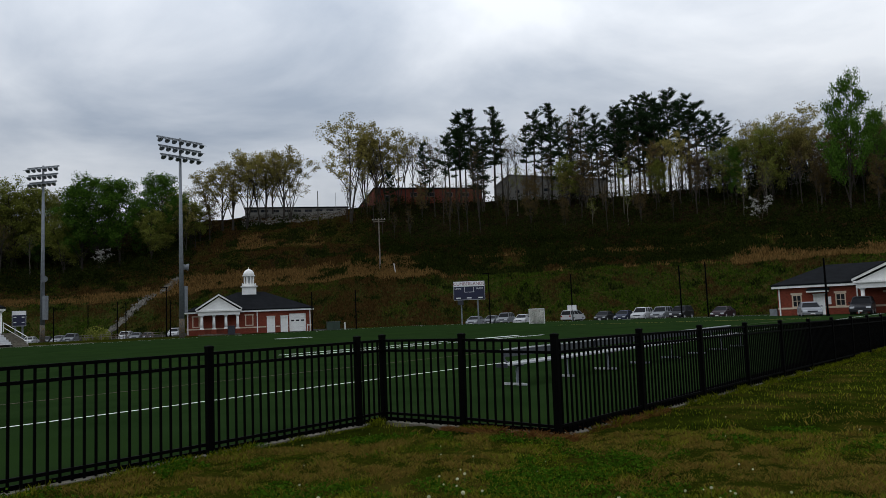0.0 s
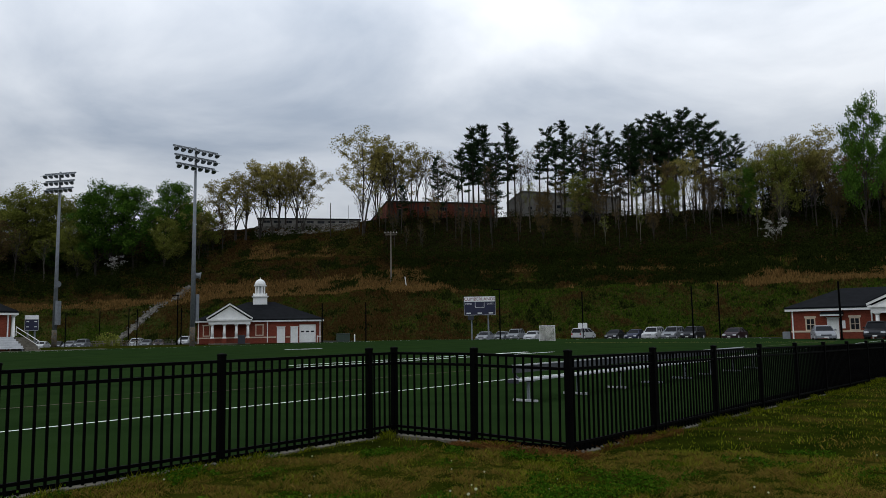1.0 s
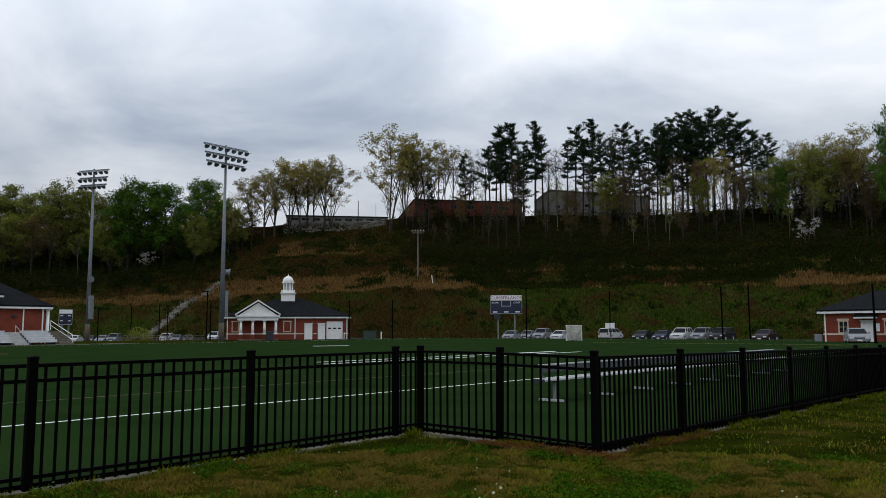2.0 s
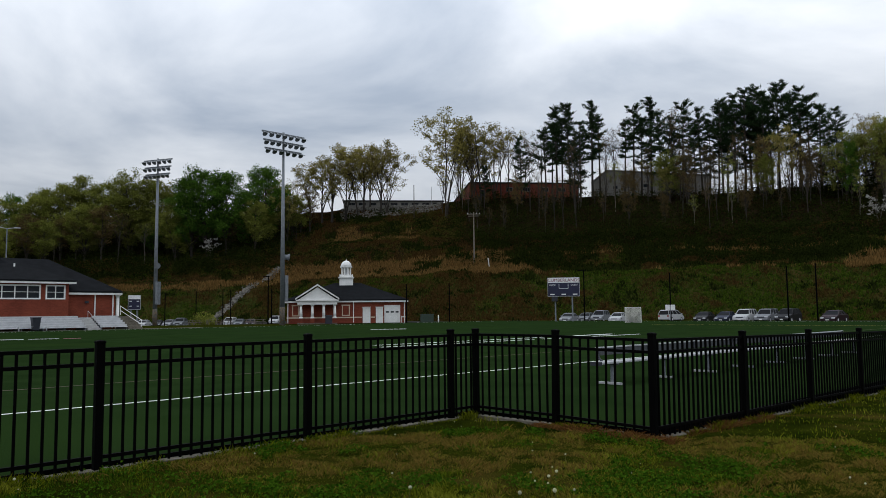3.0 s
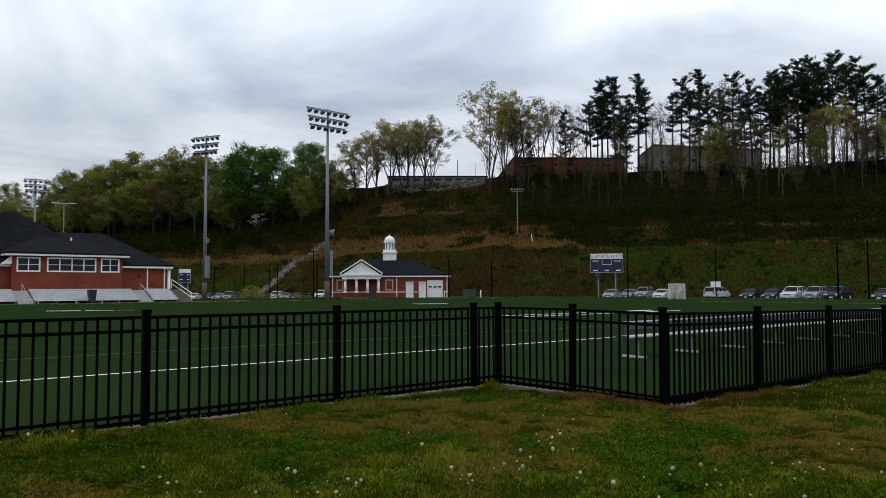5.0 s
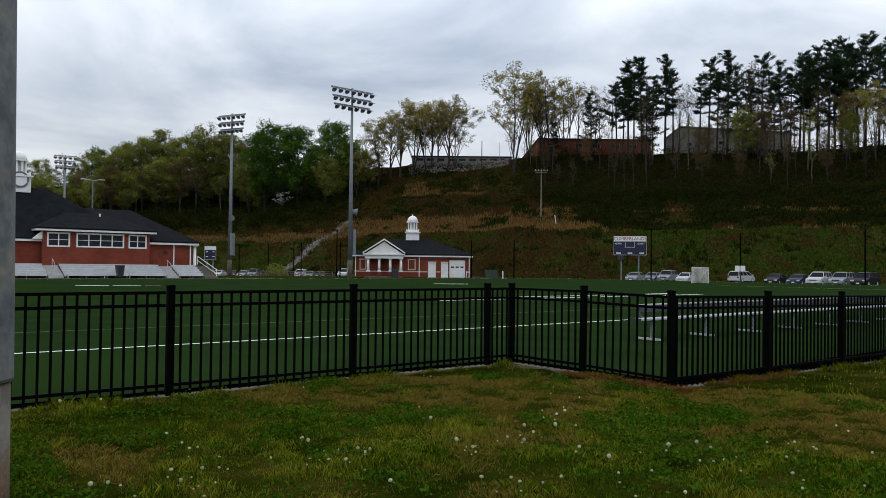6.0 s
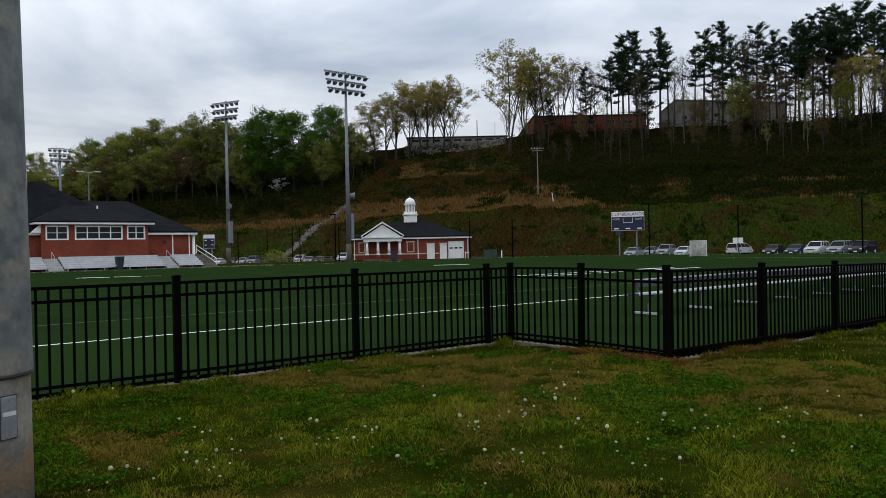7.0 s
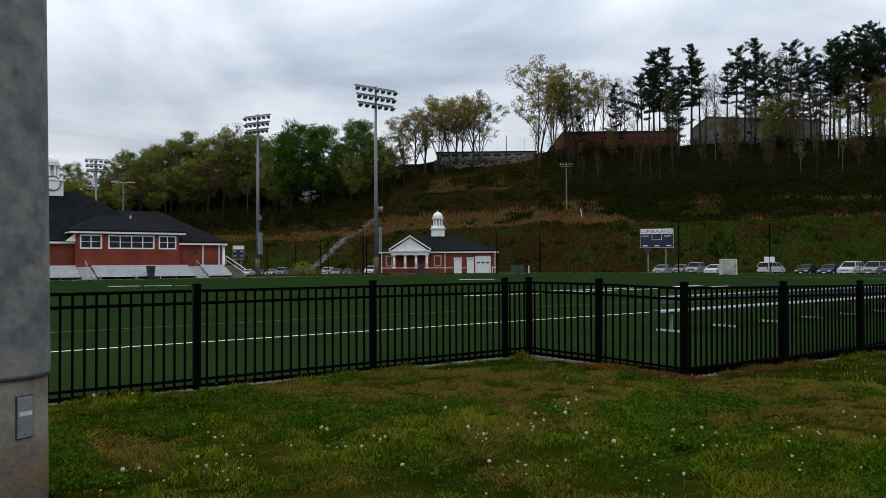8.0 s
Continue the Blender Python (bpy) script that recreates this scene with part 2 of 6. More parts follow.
# ---------- mesh helpers ----------
class MB:
    """Collects vertices and faces for one mesh."""

    def __init__(self):
        self.v, self.f = [], []

    def add(self, verts, faces):
        k = len(self.v)
        self.v.extend(tuple(p) for p in verts)
        self.f.extend(tuple(i + k for i in f) for f in faces)
        return self

    def box(self, x0, y0, z0, x1, y1, z1):
        vs = [(x, y, z) for z in (z0, z1) for x, y in ((x0, y0), (x1, y0), (x1, y1), (x0, y1))]
        return self.add(vs, [(3, 2, 1, 0), (4, 5, 6, 7), (0, 1, 5, 4), (1, 2, 6, 5), (2, 3, 7, 6), (3, 0, 4, 7)])

    def cbox(self, x0, y0, z0, x1, y1, z1, c=0.006):
        """A box with its upright and top edges taken off."""
        def ring(i, z):
            a, b, d, e = x0 + i, x1 - i, y0 + i, y1 - i
            return [(a + c, d, z), (b - c, d, z), (b, d + c, z), (b, e - c, z), (b - c, e, z), (a + c, e, z), (a, e - c, z), (a, d + c, z)]
        rings = ring(0, z0) + ring(0, z1 - c) + ring(c * 0.6, z1)
        fs = [tuple(range(7, -1, -1)), tuple(range(16, 24))]
        for k in (0, 8):
            fs += [(k + i, k + (i + 1) % 8, k + 8 + (i + 1) % 8, k + 8 + i) for i in range(8)]
        return self.add(rings, fs)

    def tube(self, pts, radii, sides=6, cap=True):
        """A tapered tube along a line of points."""
        pts = [Vector(p) for p in pts]
        vs, fs, n = [], [], sides
        ref = Vector((0, 0, 1))
        for i, p in enumerate(pts):
            d = (pts[min(i + 1, len(pts) - 1)] - pts[max(i - 1, 0)]).normalized()
            r = ref if abs(d.dot(ref)) < 0.95 else Vector((1, 0, 0))
            u = d.cross(r).normalized()
            w = d.cross(u)
            for k in range(n):
                a = 2 * math.pi * k / n
                vs.append(p + (u * math.cos(a) + w * math.sin(a)) * radii[i])
        for i in range(len(pts) - 1):
            for k in range(n):
                fs.append((i * n + k, i * n + (k + 1) % n, (i + 1) * n + (k + 1) % n, (i + 1) * n + k))
        if cap:
            fs += [tuple(range(n - 1, -1, -1)), tuple(range((len(pts) - 1) * n, len(pts) * n))]
        return self.add(vs, fs)

    def cyl(self, x, y, z0, z1, r0, r1=None, sides=12):
        return self.tube([(x, y, z0), (x, y, z1)], [r0, r0 if r1 is None else r1], sides)

    def turned(self, x, y, prof, sides=16):
        """A turned shape from (radius, height) pairs."""
        return self.tube([(x, y, z) for r, z in prof], [r for r, z in prof], sides)

    def prism(self, poly, y0, y1):
        """A polygon in x and z, drawn out along y."""
        n = len(poly)
        vs = [(x, y0, z) for x, z in poly] + [(x, y1, z) for x, z in poly]
        return self.add(vs, [tuple(range(n)), tuple(range(2 * n - 1, n - 1, -1))] + [(i, i + n, (i + 1) % n + n, (i + 1) % n) for i in range(n)])

    def mesh(self, name, material, smooth=False):
        me = bpy.data.meshes.new(name)
        me.from_pydata(self.v, [], self.f)
        bm = bmesh.new()
        bm.from_mesh(me)
        bmesh.ops.recalc_face_normals(bm, faces=bm.faces)
        bm.to_mesh(me)
        bm.free()
        if smooth:
            me.polygons.foreach_set("use_smooth", [True] * len(me.polygons))
        me.materials.append(material)
        return me


def part(name, mb, material, parent, label="", smooth=False):
    ob = new(name, mb.mesh(name, material, smooth))
    ob.parent = parent
    return tagged(ob, label)


def thing(name, m, label, category, group="", kind=""):
    ob = new(name)
    ob.empty_display_size = 0.1
    ob.matrix_basis = m
    return tagged(ob, label, category, group, kind)


def solo(name, mb, material, m, label, category, group="", kind="", smooth=False):
    ob = new(name, mb.mesh(name, material, smooth))
    ob.matrix_basis = m
    return tagged(ob, label, category, group, kind)


def quads(name, verts, n_per, material):
    """One mesh of many loose faces of n_per corners each, from an array of corners."""
    me = bpy.data.meshes.new(name)
    k = len(verts) // n_per
    me.from_pydata(verts.tolist(), [], np.arange(k * n_per).reshape(k, n_per).tolist())
    me.materials.append(material)
    return me


# ---------- the ground ----------
EX, EY = -8.3, -8.8   # survey point on the lawn; bearings (degrees from x) and ranges are counted from it


def at_az(az, r):
    az = az - 0.27 - 0.0102 * (az - 24.5)
    return EX + r * math.cos(radians(az)), EY + r * math.sin(radians(az))


def slope_of(az):
    """Small correction to a sight line's slope at a bearing."""
    return (-4.0 + 0.1 * (az - 24.5)) / 1000


AZ = [-60, 0, 10, 30, 45, 57, 68, 80, 100, 160]
FOOT = [140, 116, 118, 130, 141, 170, 196, 205, 205, 240]
TOP = [220, 198, 198, 203, 218, 246, 265, 280, 290, 330]
RISE = [22, 28.1, 29.6, 31.6, 34.1, 33.8, 31, 26.3, 24.3, 18]


def hill(x, y):
    """Height of the ground at x, y."""
    dx, dy = x - EX, y - EY
    r = np.hypot(dx, dy)
    az = np.degrees(np.arctan2(dy, dx))
    foot, top, rise = np.interp(az, AZ, FOOT), np.interp(az, AZ, TOP), np.interp(az, AZ, RISE)
    u = (r - foot) / (top - foot)
    g = np.interp(u, [0, 0.04, 0.30, 0.36, 0.62, 0.68, 1.0, 1.06, 8], [0, 0.02, 0.29, 0.31, 0.60, 0.63, 0.99, 1.0, 1.0])
    fade = np.clip((az + 60) / 30, 0, 1) * np.clip((165 - az) / 30, 0, 1)
    far = np.clip((r - 20) / 30, 0, 1)
    bumps = 0.5 * np.sin(x * 0.11 + 1.3) * np.sin(y * 0.13) + 0.25 * np.sin(x * 0.31 + y * 0.23) + 0.2 * np.sin(y * 0.57 - x * 0.41)
    lot = -0.25 * np.clip((r - 100) / 6, 0, 1) * np.clip((52 - az) / 5, 0, 1) * np.clip(1 - u * 3, 0, 1)
    dip = lot - 0.9 * np.clip((r - 122) / 40, 0, 1) * np.clip((az - 55) / 5, 0, 1) * np.clip(1 - u * 3, 0, 1) * np.clip((100 - az) / 10, 0, 1)
    near = 0.035 * np.sin(x * 0.9) * np.sin(y * 1.1 + 0.6) * np.clip(1 - r / 30, 0, 1)
    edge = np.where(x > 0, -2.95, 0.0)
    near = near * np.clip((edge - y) / 0.9, 0, 1) - 0.08 * np.clip((y - edge) / 0.5, 0, 1) * np.clip(1.6 - r / 90, 0, 1)
    fall = -(0.03 + 0.0135 * np.clip(x, 0, 14)) * np.clip(-y / 2.95, 0, 1) * np.clip(1.5 - r / 60, 0, 1)
    return (g * rise + np.clip(u * 6, 0, 1) * bumps * 0.8 * far) * fade + near - 0.012 + dip + fall


def ground_material():
    m = bpy.data.materials.new("ground")
    m.use_nodes = True
    n, l = m.node_tree.nodes, m.node_tree.links
    p = n["Principled BSDF"]
    p.inputs["Roughness"].default_value = 0.95
    p.inputs["Specular IOR Level"].default_value = 0.0
    tc = n.new("ShaderNodeTexCoord")

    def noise_tex(scale, detail=5.0, rough=0.55):
        k = n.new("ShaderNodeTexNoise")
        k.inputs["Scale"].default_value, k.inputs["Detail"].default_value, k.inputs["Roughness"].default_value = scale, detail, rough
        l.new(tc.outputs["Object"], k.inputs["Vector"])
        return k.outputs["Fac"]

    def ramp(src, stops):
        k = n.new("ShaderNodeValToRGB")
        e = k.color_ramp.elements
        while len(e) < len(stops):
            e.new(0.5)
        for q, (pos, col) in zip(e, stops):
            q.position, q.color = pos, (*col, 1)
        l.new(src, k.inputs[0])
        return k.outputs[0]

    def mixed(fac, a, b):
        k = n.new("ShaderNodeMix")
        k.data_type = "RGBA"
        l.new(fac, k.inputs["Factor"])
        l.new(a, k.inputs[6])
        l.new(b, k.inputs[7])
        return k.outputs[2]

    sep = n.new("ShaderNodeSeparateXYZ")
    l.new(tc.outputs["Object"], sep.inputs[0])
    big, mid, fine = noise_tex(0.035, 8.0, 0.65), noise_tex(0.35, 9.0, 0.68), noise_tex(1.6, 10.0, 0.8)
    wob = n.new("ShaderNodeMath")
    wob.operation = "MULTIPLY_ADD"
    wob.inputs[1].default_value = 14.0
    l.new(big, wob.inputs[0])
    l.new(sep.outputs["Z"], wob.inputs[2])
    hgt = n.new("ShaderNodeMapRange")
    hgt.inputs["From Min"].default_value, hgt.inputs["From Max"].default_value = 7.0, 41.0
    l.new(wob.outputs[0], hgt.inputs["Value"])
    lawn = ramp(noise_tex(0.9), [(0.34, (0.007, 0.012, 0.001)), (0.52, (0.017, 0.022, 0.002)), (0.68, (0.040, 0.032, 0.006))])
    bank = ramp(mid, [(0.32, (0.011, 0.022, 0.004)), (0.5, (0.026, 0.031, 0.007)), (0.62, (0.042, 0.028, 0.010)), (0.74, (0.060, 0.032, 0.013))])
    scrub = ramp(noise_tex(0.30, 8.0, 0.7), [(0.36, (0.009, 0.011, 0.003)), (0.5, (0.022, 0.015, 0.005)), (0.64, (0.050, 0.028, 0.010))])
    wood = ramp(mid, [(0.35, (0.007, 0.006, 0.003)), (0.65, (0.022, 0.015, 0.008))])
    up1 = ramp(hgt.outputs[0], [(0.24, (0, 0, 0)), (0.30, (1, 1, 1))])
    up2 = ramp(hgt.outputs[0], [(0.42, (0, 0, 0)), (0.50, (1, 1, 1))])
    zlow = n.new("ShaderNodeMapRange")
    zlow.inputs["From Min"].default_value, zlow.inputs["From Max"].default_value = 0.15, 0.8
    l.new(sep.outputs["Z"], zlow.inputs["Value"])
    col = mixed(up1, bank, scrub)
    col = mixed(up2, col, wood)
    col = mixed(zlow.outputs[0], lawn, col)
    hsv = n.new("ShaderNodeHueSaturation")
    mr = n.new("ShaderNodeMapRange")
    mr.inputs["From Min"].default_value, mr.inputs["From Max"].default_value = 0.3, 0.7
    mr.inputs["To Min"].default_value, mr.inputs["To Max"].default_value = 0.5, 1.5
    l.new(fine, mr.inputs["Value"])
    l.new(mr.outputs[0], hsv.inputs["Value"])
    l.new(col, hsv.inputs["Color"])
    l.new(hsv.outputs[0], p.inputs["Base Color"])
    bp = n.new("ShaderNodeBump")
    bp.inputs["Strength"].default_value, bp.inputs["Distance"].default_value = 0.6, 0.06
    l.new(fine, bp.inputs["Height"])
    l.new(bp.outputs[0], p.inputs["Normal"])
    return m


def build_ground():
    rs = np.concatenate([np.linspace(0.5, 12, 24), np.geomspace(13, 100, 26), np.linspace(103, 300, 80), np.geomspace(320, 3500, 14)])
    na = 360
    an = np.linspace(0, 2 * np.pi, na, endpoint=False)
    R, A = np.meshgrid(rs, an, indexing="ij")
    X, Y = EX + R * np.cos(A), EY + R * np.sin(A)
    Z = hill(X, Y)
    v = np.stack([X, Y, Z], -1).reshape(-1, 3).tolist() + [(EX, EY, float(hill(np.array(EX), np.array(EY))))]
    f = []
    for i in range(len(rs) - 1):
        for j in range(na):
            k = (j + 1) % na
            f.append((i * na + j, (i + 1) * na + j, (i + 1) * na + k, i * na + k))
    c = len(v) - 1
    f += [(c, j, (j + 1) % na) for j in range(na)]
    me = bpy.data.meshes.new("ground")
    me.from_pydata(v, [], f)
    me.polygons.foreach_set("use_smooth", [True] * len(me.polygons))
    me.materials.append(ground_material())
    tagged(new("ground", me), "mown lawn and grassy brown hillside under woods", "ground", kind="structure")


build_ground()


def hz(x, y):
    return float(hill(np.array(float(x)), np.array(float(y))))


# ---------- the playing field ----------
turf = solo("playing_field", MB().add([(-70, 0.12, 0), (0.12, 0.12, 0), (0.12, -2.82, 0), (86, -2.82, 0), (86, 77, 0), (-70, 77, 0)], [(0, 1, 2, 3, 4, 5)]),
            M_TURF, pose(0, 0, 0.004), "green artificial turf playing field", "playing field", kind="structure")


def stripe(x0, y0, x1, y1, w, material, name="field_line"):
    d = Vector((x1 - x0, y1 - y0, 0)).normalized()
    s = Vector((-d.y, d.x, 0)) * w / 2
    a, b = Vector((x0, y0, 0)), Vector((x1, y1, 0))
    mb = MB().add([a - s, b - s, b + s, a + s], [(0, 1, 2, 3)])
    ob = part(name, mb, material, turf)
    ob.location.z = 0.005
    return ob


stripe(-66, 5.4, 84, 5.4, 0.09, M_PAINT)
stripe(-66, 73.5, 84, 73.5, 0.115, M_PAINT)
stripe(84, 5.46, 84, 73.44, 0.115, M_PAINT)
stripe(-60, 9.6, 70, 9.6, 0.09, M_ORANGE)
stripe(13.0, 18.2, 23.5, 18.2, 0.25, M_PAINT)
stripe(14.0, 19.9, 27.0, 19.9, 0.25, M_PAINT)
stripe(24.2, 18.2, 34.0, 18.2, 0.25, M_PAINT)
stripe(28.5, 19.9, 33.5, 19.9, 0.5, M_PAINT)
stripe(35.0, 46.7, 38.0, 45.2, 0.9, M_PAINT)
stripe(4.6, 48.2, 6.6, 47.4, 0.7, M_PAINT)
stripe(6.9, 47.5, 8.6, 46.8, 0.5, M_PAINT)
stripe(8.8, 46.6, 9.8, 46.2, 0.6, M_MAROON)
stripe(62, 8, 62, 34, 0.2, M_YELLOW)

FALL = 0.773   # degrees by which the lawn and the fence fall along x


def fence_fall(x):
    return -0.03 - 0.0135 * x


kerb = tagged(new("kerb"), "weathered concrete mowing strip under the fence", "kerb", kind="structure")
for x0, y0, x1, y1 in ((-16, -0.06, 0.12, 0.09), (-0.06, -2.86, 0.09, -0.065)):
    n = max(1, round(max(x1 - x0, y1 - y0) / 3.0))
    for i in range(n):
        if x1 - x0 > y1 - y0:
            a, b = x0 + (x1 - x0) * i / n, x0 + (x1 - x0) * (i + 1) / n - 0.008
            mb = MB().cbox(a, y0, -0.1, b, y1, -0.002, 0.004)
        else:
            a, b = y0 + (y1 - y0) * i / n, y0 + (y1 - y0) * (i + 1) / n - 0.008
            mb = MB().cbox(x0, a, -0.1, x1, b, -0.002, 0.004)
        part("kerb_slab", mb, M_CONC, kerb)
for i in range(14):
    q = part("kerb_slab", MB().cbox(-0.06, -0.06, -0.1, 2.94, 0.085, -0.002, 0.004), M_CONC, kerb)
    q.matrix_basis = pose(3.0 * i, -2.95, fence_fall(3.0 * i), 0, FALL, 0)


edge = tagged(new("turf_edging"), "black edging board holding the turf behind the fence", "edging", kind="structure")
for x0, y0, x1, y1 in ((-16, 0.092, 0.118, 0.117), (0.093, -2.85, 0.118, 0.09), (0.12, -2.857, 42, -2.835)):
    part("edging_board", MB().cbox(x0, y0, -0.05, x1, y1, 0.045, 0.004), M_BLACK, edge)


# ---------- the black fence ----------
def fence_post(parent):
    p = part("post", MB().cbox(-0.04, -0.04, -0.05, 0.04, 0.04, 1.235, 0.004), M_BLACK, parent)
    part("post_cap", MB().cbox(-0.046, -0.046, 1.2352, 0.046, 0.046, 1.262, 0.009).add(
        [(-0.034, -0.034, 1.262), (0.034, -0.034, 1.262), (0.034, 0.034, 1.262), (-0.034, 0.034, 1.262), (0, 0, 1.272)],
        [(0, 1, 4), (1, 2, 4), (2, 3, 4), (3, 0, 4)]), M_BLACK, p)


def fence_panel(length, n, m, posts=True, label="black aluminium picket fence panel on a concrete strip"):
    ob = thing("fence_panel", m, label, "fence", "fence panels along the field")
    if posts:
        fence_post(ob)
    for z in (1.155, 1.01, 0.10):
        part("rail", MB().cbox(0.04, -0.019, z, length - 0.04, 0.019, z + 0.036, 0.004), M_BLACK, ob)
    mesh = MB().cbox(-0.0125, -0.0125, 0.004, 0.0125, 0.0125, 1.172, 0.003).mesh("picket", M_BLACK)
    for i in range(1, n):
        q = new("picket", mesh)
        q.parent, q.location = ob, (length * i / n, 0, 0)
    return ob


panel = fence_panel(2.44, 20, pose(-2.96, 0, 0))
for k in range(1, 5):
    copy_thing(panel, pose(-2.96 - 2.46 * k, 0, 0))
fence_panel(0.52, 5, pose(-0.52, 0, 0), label="short black aluminium fence panel beside a corner post")
half = fence_panel(1.47, 11, pose(0, 0, 0, 0, 0, -90), label="black aluminium fence panel at the fence's jog")
copy_thing(half, pose(0, -1.475, -0.004, 0, 1.0, -90))
for k in range(16):
    copy_thing(panel, pose(2.445 * k, -2.95, fence_fall(2.445 * k), 0, FALL, 0))


# ---------- building helpers ----------
def wall_cells(mb, length, height, thick, openings, x0=0.0, z0=0.0, y=0.0):
    """A wall in the x-z plane with its face at y, as blocks round openings (x0, z0, x1, z1)."""
    xs = sorted({x0, x0 + length, *[v for o in openings for v in (o[0], o[2])]})
    zs = sorted({z0, z0 + height, *[v for o in openings for v in (o[1], o[3])]})
    for a, b in zip(xs, xs[1:]):
        run = None
        for c, d in zip(zs, zs[1:]):
            hole = any(o[0] - 1e-6 <= a and b <= o[2] + 1e-6 and o[1] - 1e-6 <= c and d <= o[3] + 1e-6 for o in openings)
            if hole:
                if run:
                    mb.box(a, y, run[0], b, y + thick, run[1])
                run = None
            else:
                run = (run[0] if run else c, d)
        if run:
            mb.box(a, y, run[0], b, y + thick, run[1])
    return mb


def hip_roof(x0, x1, y0, y1, z, rise, inset_l, inset_r, thick=0.16):
    ym = (y0 + y1) / 2
    lo = [(x0, y0, z), (x1, y0, z), (x1, y1, z), (x0, y1, z)]
    hi = [(x, y, z + thick) for x, y, _ in lo] + [(x0 + inset_l, ym, z + rise), (x1 - inset_r, ym, z + rise)]
    return MB().add(lo + hi, [(3, 2, 1, 0), (0, 1, 5, 4), (1, 2, 6, 5), (2, 3, 7, 6), (3, 0, 4, 7), (4, 5, 9, 8), (6, 7, 8, 9), (5, 6, 9), (7, 4, 8)])


def window(parent, x0, z0, x1, z1, cols=2, rows=2, y=0.0, label="white-framed window", pane=None, frame_mat=None, t=0.09):
    """A framed window set in an opening of a wall whose face is at y."""
    fm = frame_mat or M_WHITE
    mb = MB().box(x0 - 0.06, y - 0.03, z0 - 0.06, x0 + t, y + 0.12, z1 + 0.06).box(x1 - t, y - 0.03, z0 - 0.06, x1 + 0.06, y + 0.12, z1 + 0.06)
    mb.box(x0 + t, y - 0.03, z1 - t, x1 - t, y + 0.12, z1 + 0.06).box(x0 + t, y - 0.05, z0 - 0.06, x1 - t, y + 0.12, z0 + t)
    w = part("window", mb, fm, parent, label)
    for i in range(1, cols):
        x = x0 + (x1 - x0) * i / cols
        part("mullion", MB().box(x - t * 0.55, y - 0.01, z0 + t, x + t * 0.55, y + 0.1, z1 - t), fm, w)
    for j in range(1, rows):
        z = z0 + (z1 - z0) * j / rows
        part("glazing_bar", MB().box(x0 + t, y + 0.005, z - 0.025, x1 - t, y + 0.075, z + 0.025), fm, w)
    for i in range(cols):
        for j in range(rows):
            a, b = x0 + (x1 - x0) * i / cols, x0 + (x1 - x0) * (i + 1) / cols
            c, d = z0 + (z1 - z0) * j / rows, z0 + (z1 - z0) * (j + 1) / rows
            part("pane", MB().box(a + 0.02, y + 0.08, c + 0.02, b - 0.02, y + 0.09, d - 0.02), pane or M_GLASS, w)
    return w


def door(parent, x0, x1, z1, y=0.0, label="white panelled door", trim=True):
    d = part("door", MB().cbox(x0 + 0.05, y + 0.06, 0.02, x1 - 0.05, y + 0.11, z1 - 0.05, 0.004), M_WHITE, parent, label)
    w = x1 - x0
    for z0, zz in ((0.25, z1 * 0.45), (z1 * 0.5, z1 - 0.25)):
        part("panel", MB().cbox(x0 + 0.18, y + 0.045, z0, x1 - 0.18, y + 0.062, zz, 0.006), M_WHITE, d)
    part("handle", MB().tube([(x1 - 0.14, y + 0.07, 1.0), (x1 - 0.14, y - 0.01, 1.0), (x1 - 0.26, y - 0.01, 1.0)], [0.012] * 3, 6), M_GALV, d, "steel door handle")
    if trim:
        part("door_frame", MB().box(x0 - 0.1, y - 0.04, 0, x0 + 0.05, y + 0.14, z1).box(x1 - 0.05, y - 0.04, 0, x1 + 0.1, y + 0.14, z1)
             .box(x0 - 0.1, y - 0.04, z1 - 0.05, x1 + 0.1, y + 0.14, z1 + 0.12).box(x0 - 0.18, y - 0.1, z1 + 0.12, x1 + 0.18, y + 0.14, z1 + 0.2), M_WHITE, d)
    return d


def column(parent, x, y, z0, z1, r=0.2):
    c = part("column", MB().turned(x, y, [(r, z0 + 0.22), (r * 1.02, z0 + 0.8), (r * 0.84, z1 - 0.22)], 16), M_WHITE, parent, smooth=True)
    part("column_base", MB().box(x - r * 1.4, y - r * 1.4, z0, x + r * 1.4, y + r * 1.4, z0 + 0.12).turned(x, y, [(r * 1.3, z0 + 0.12), (r * 1.3, z0 + 0.18), (r * 1.05, z0 + 0.23)], 16), M_WHITE, c)
    part("column_capital", MB().turned(x, y, [(r * 0.86, z1 - 0.24), (r * 1.2, z1 - 0.1)], 16).box(x - r * 1.35, y - r * 1.35, z1 - 0.1, x + r * 1.35, y + r * 1.35, z1), M_WHITE, c)


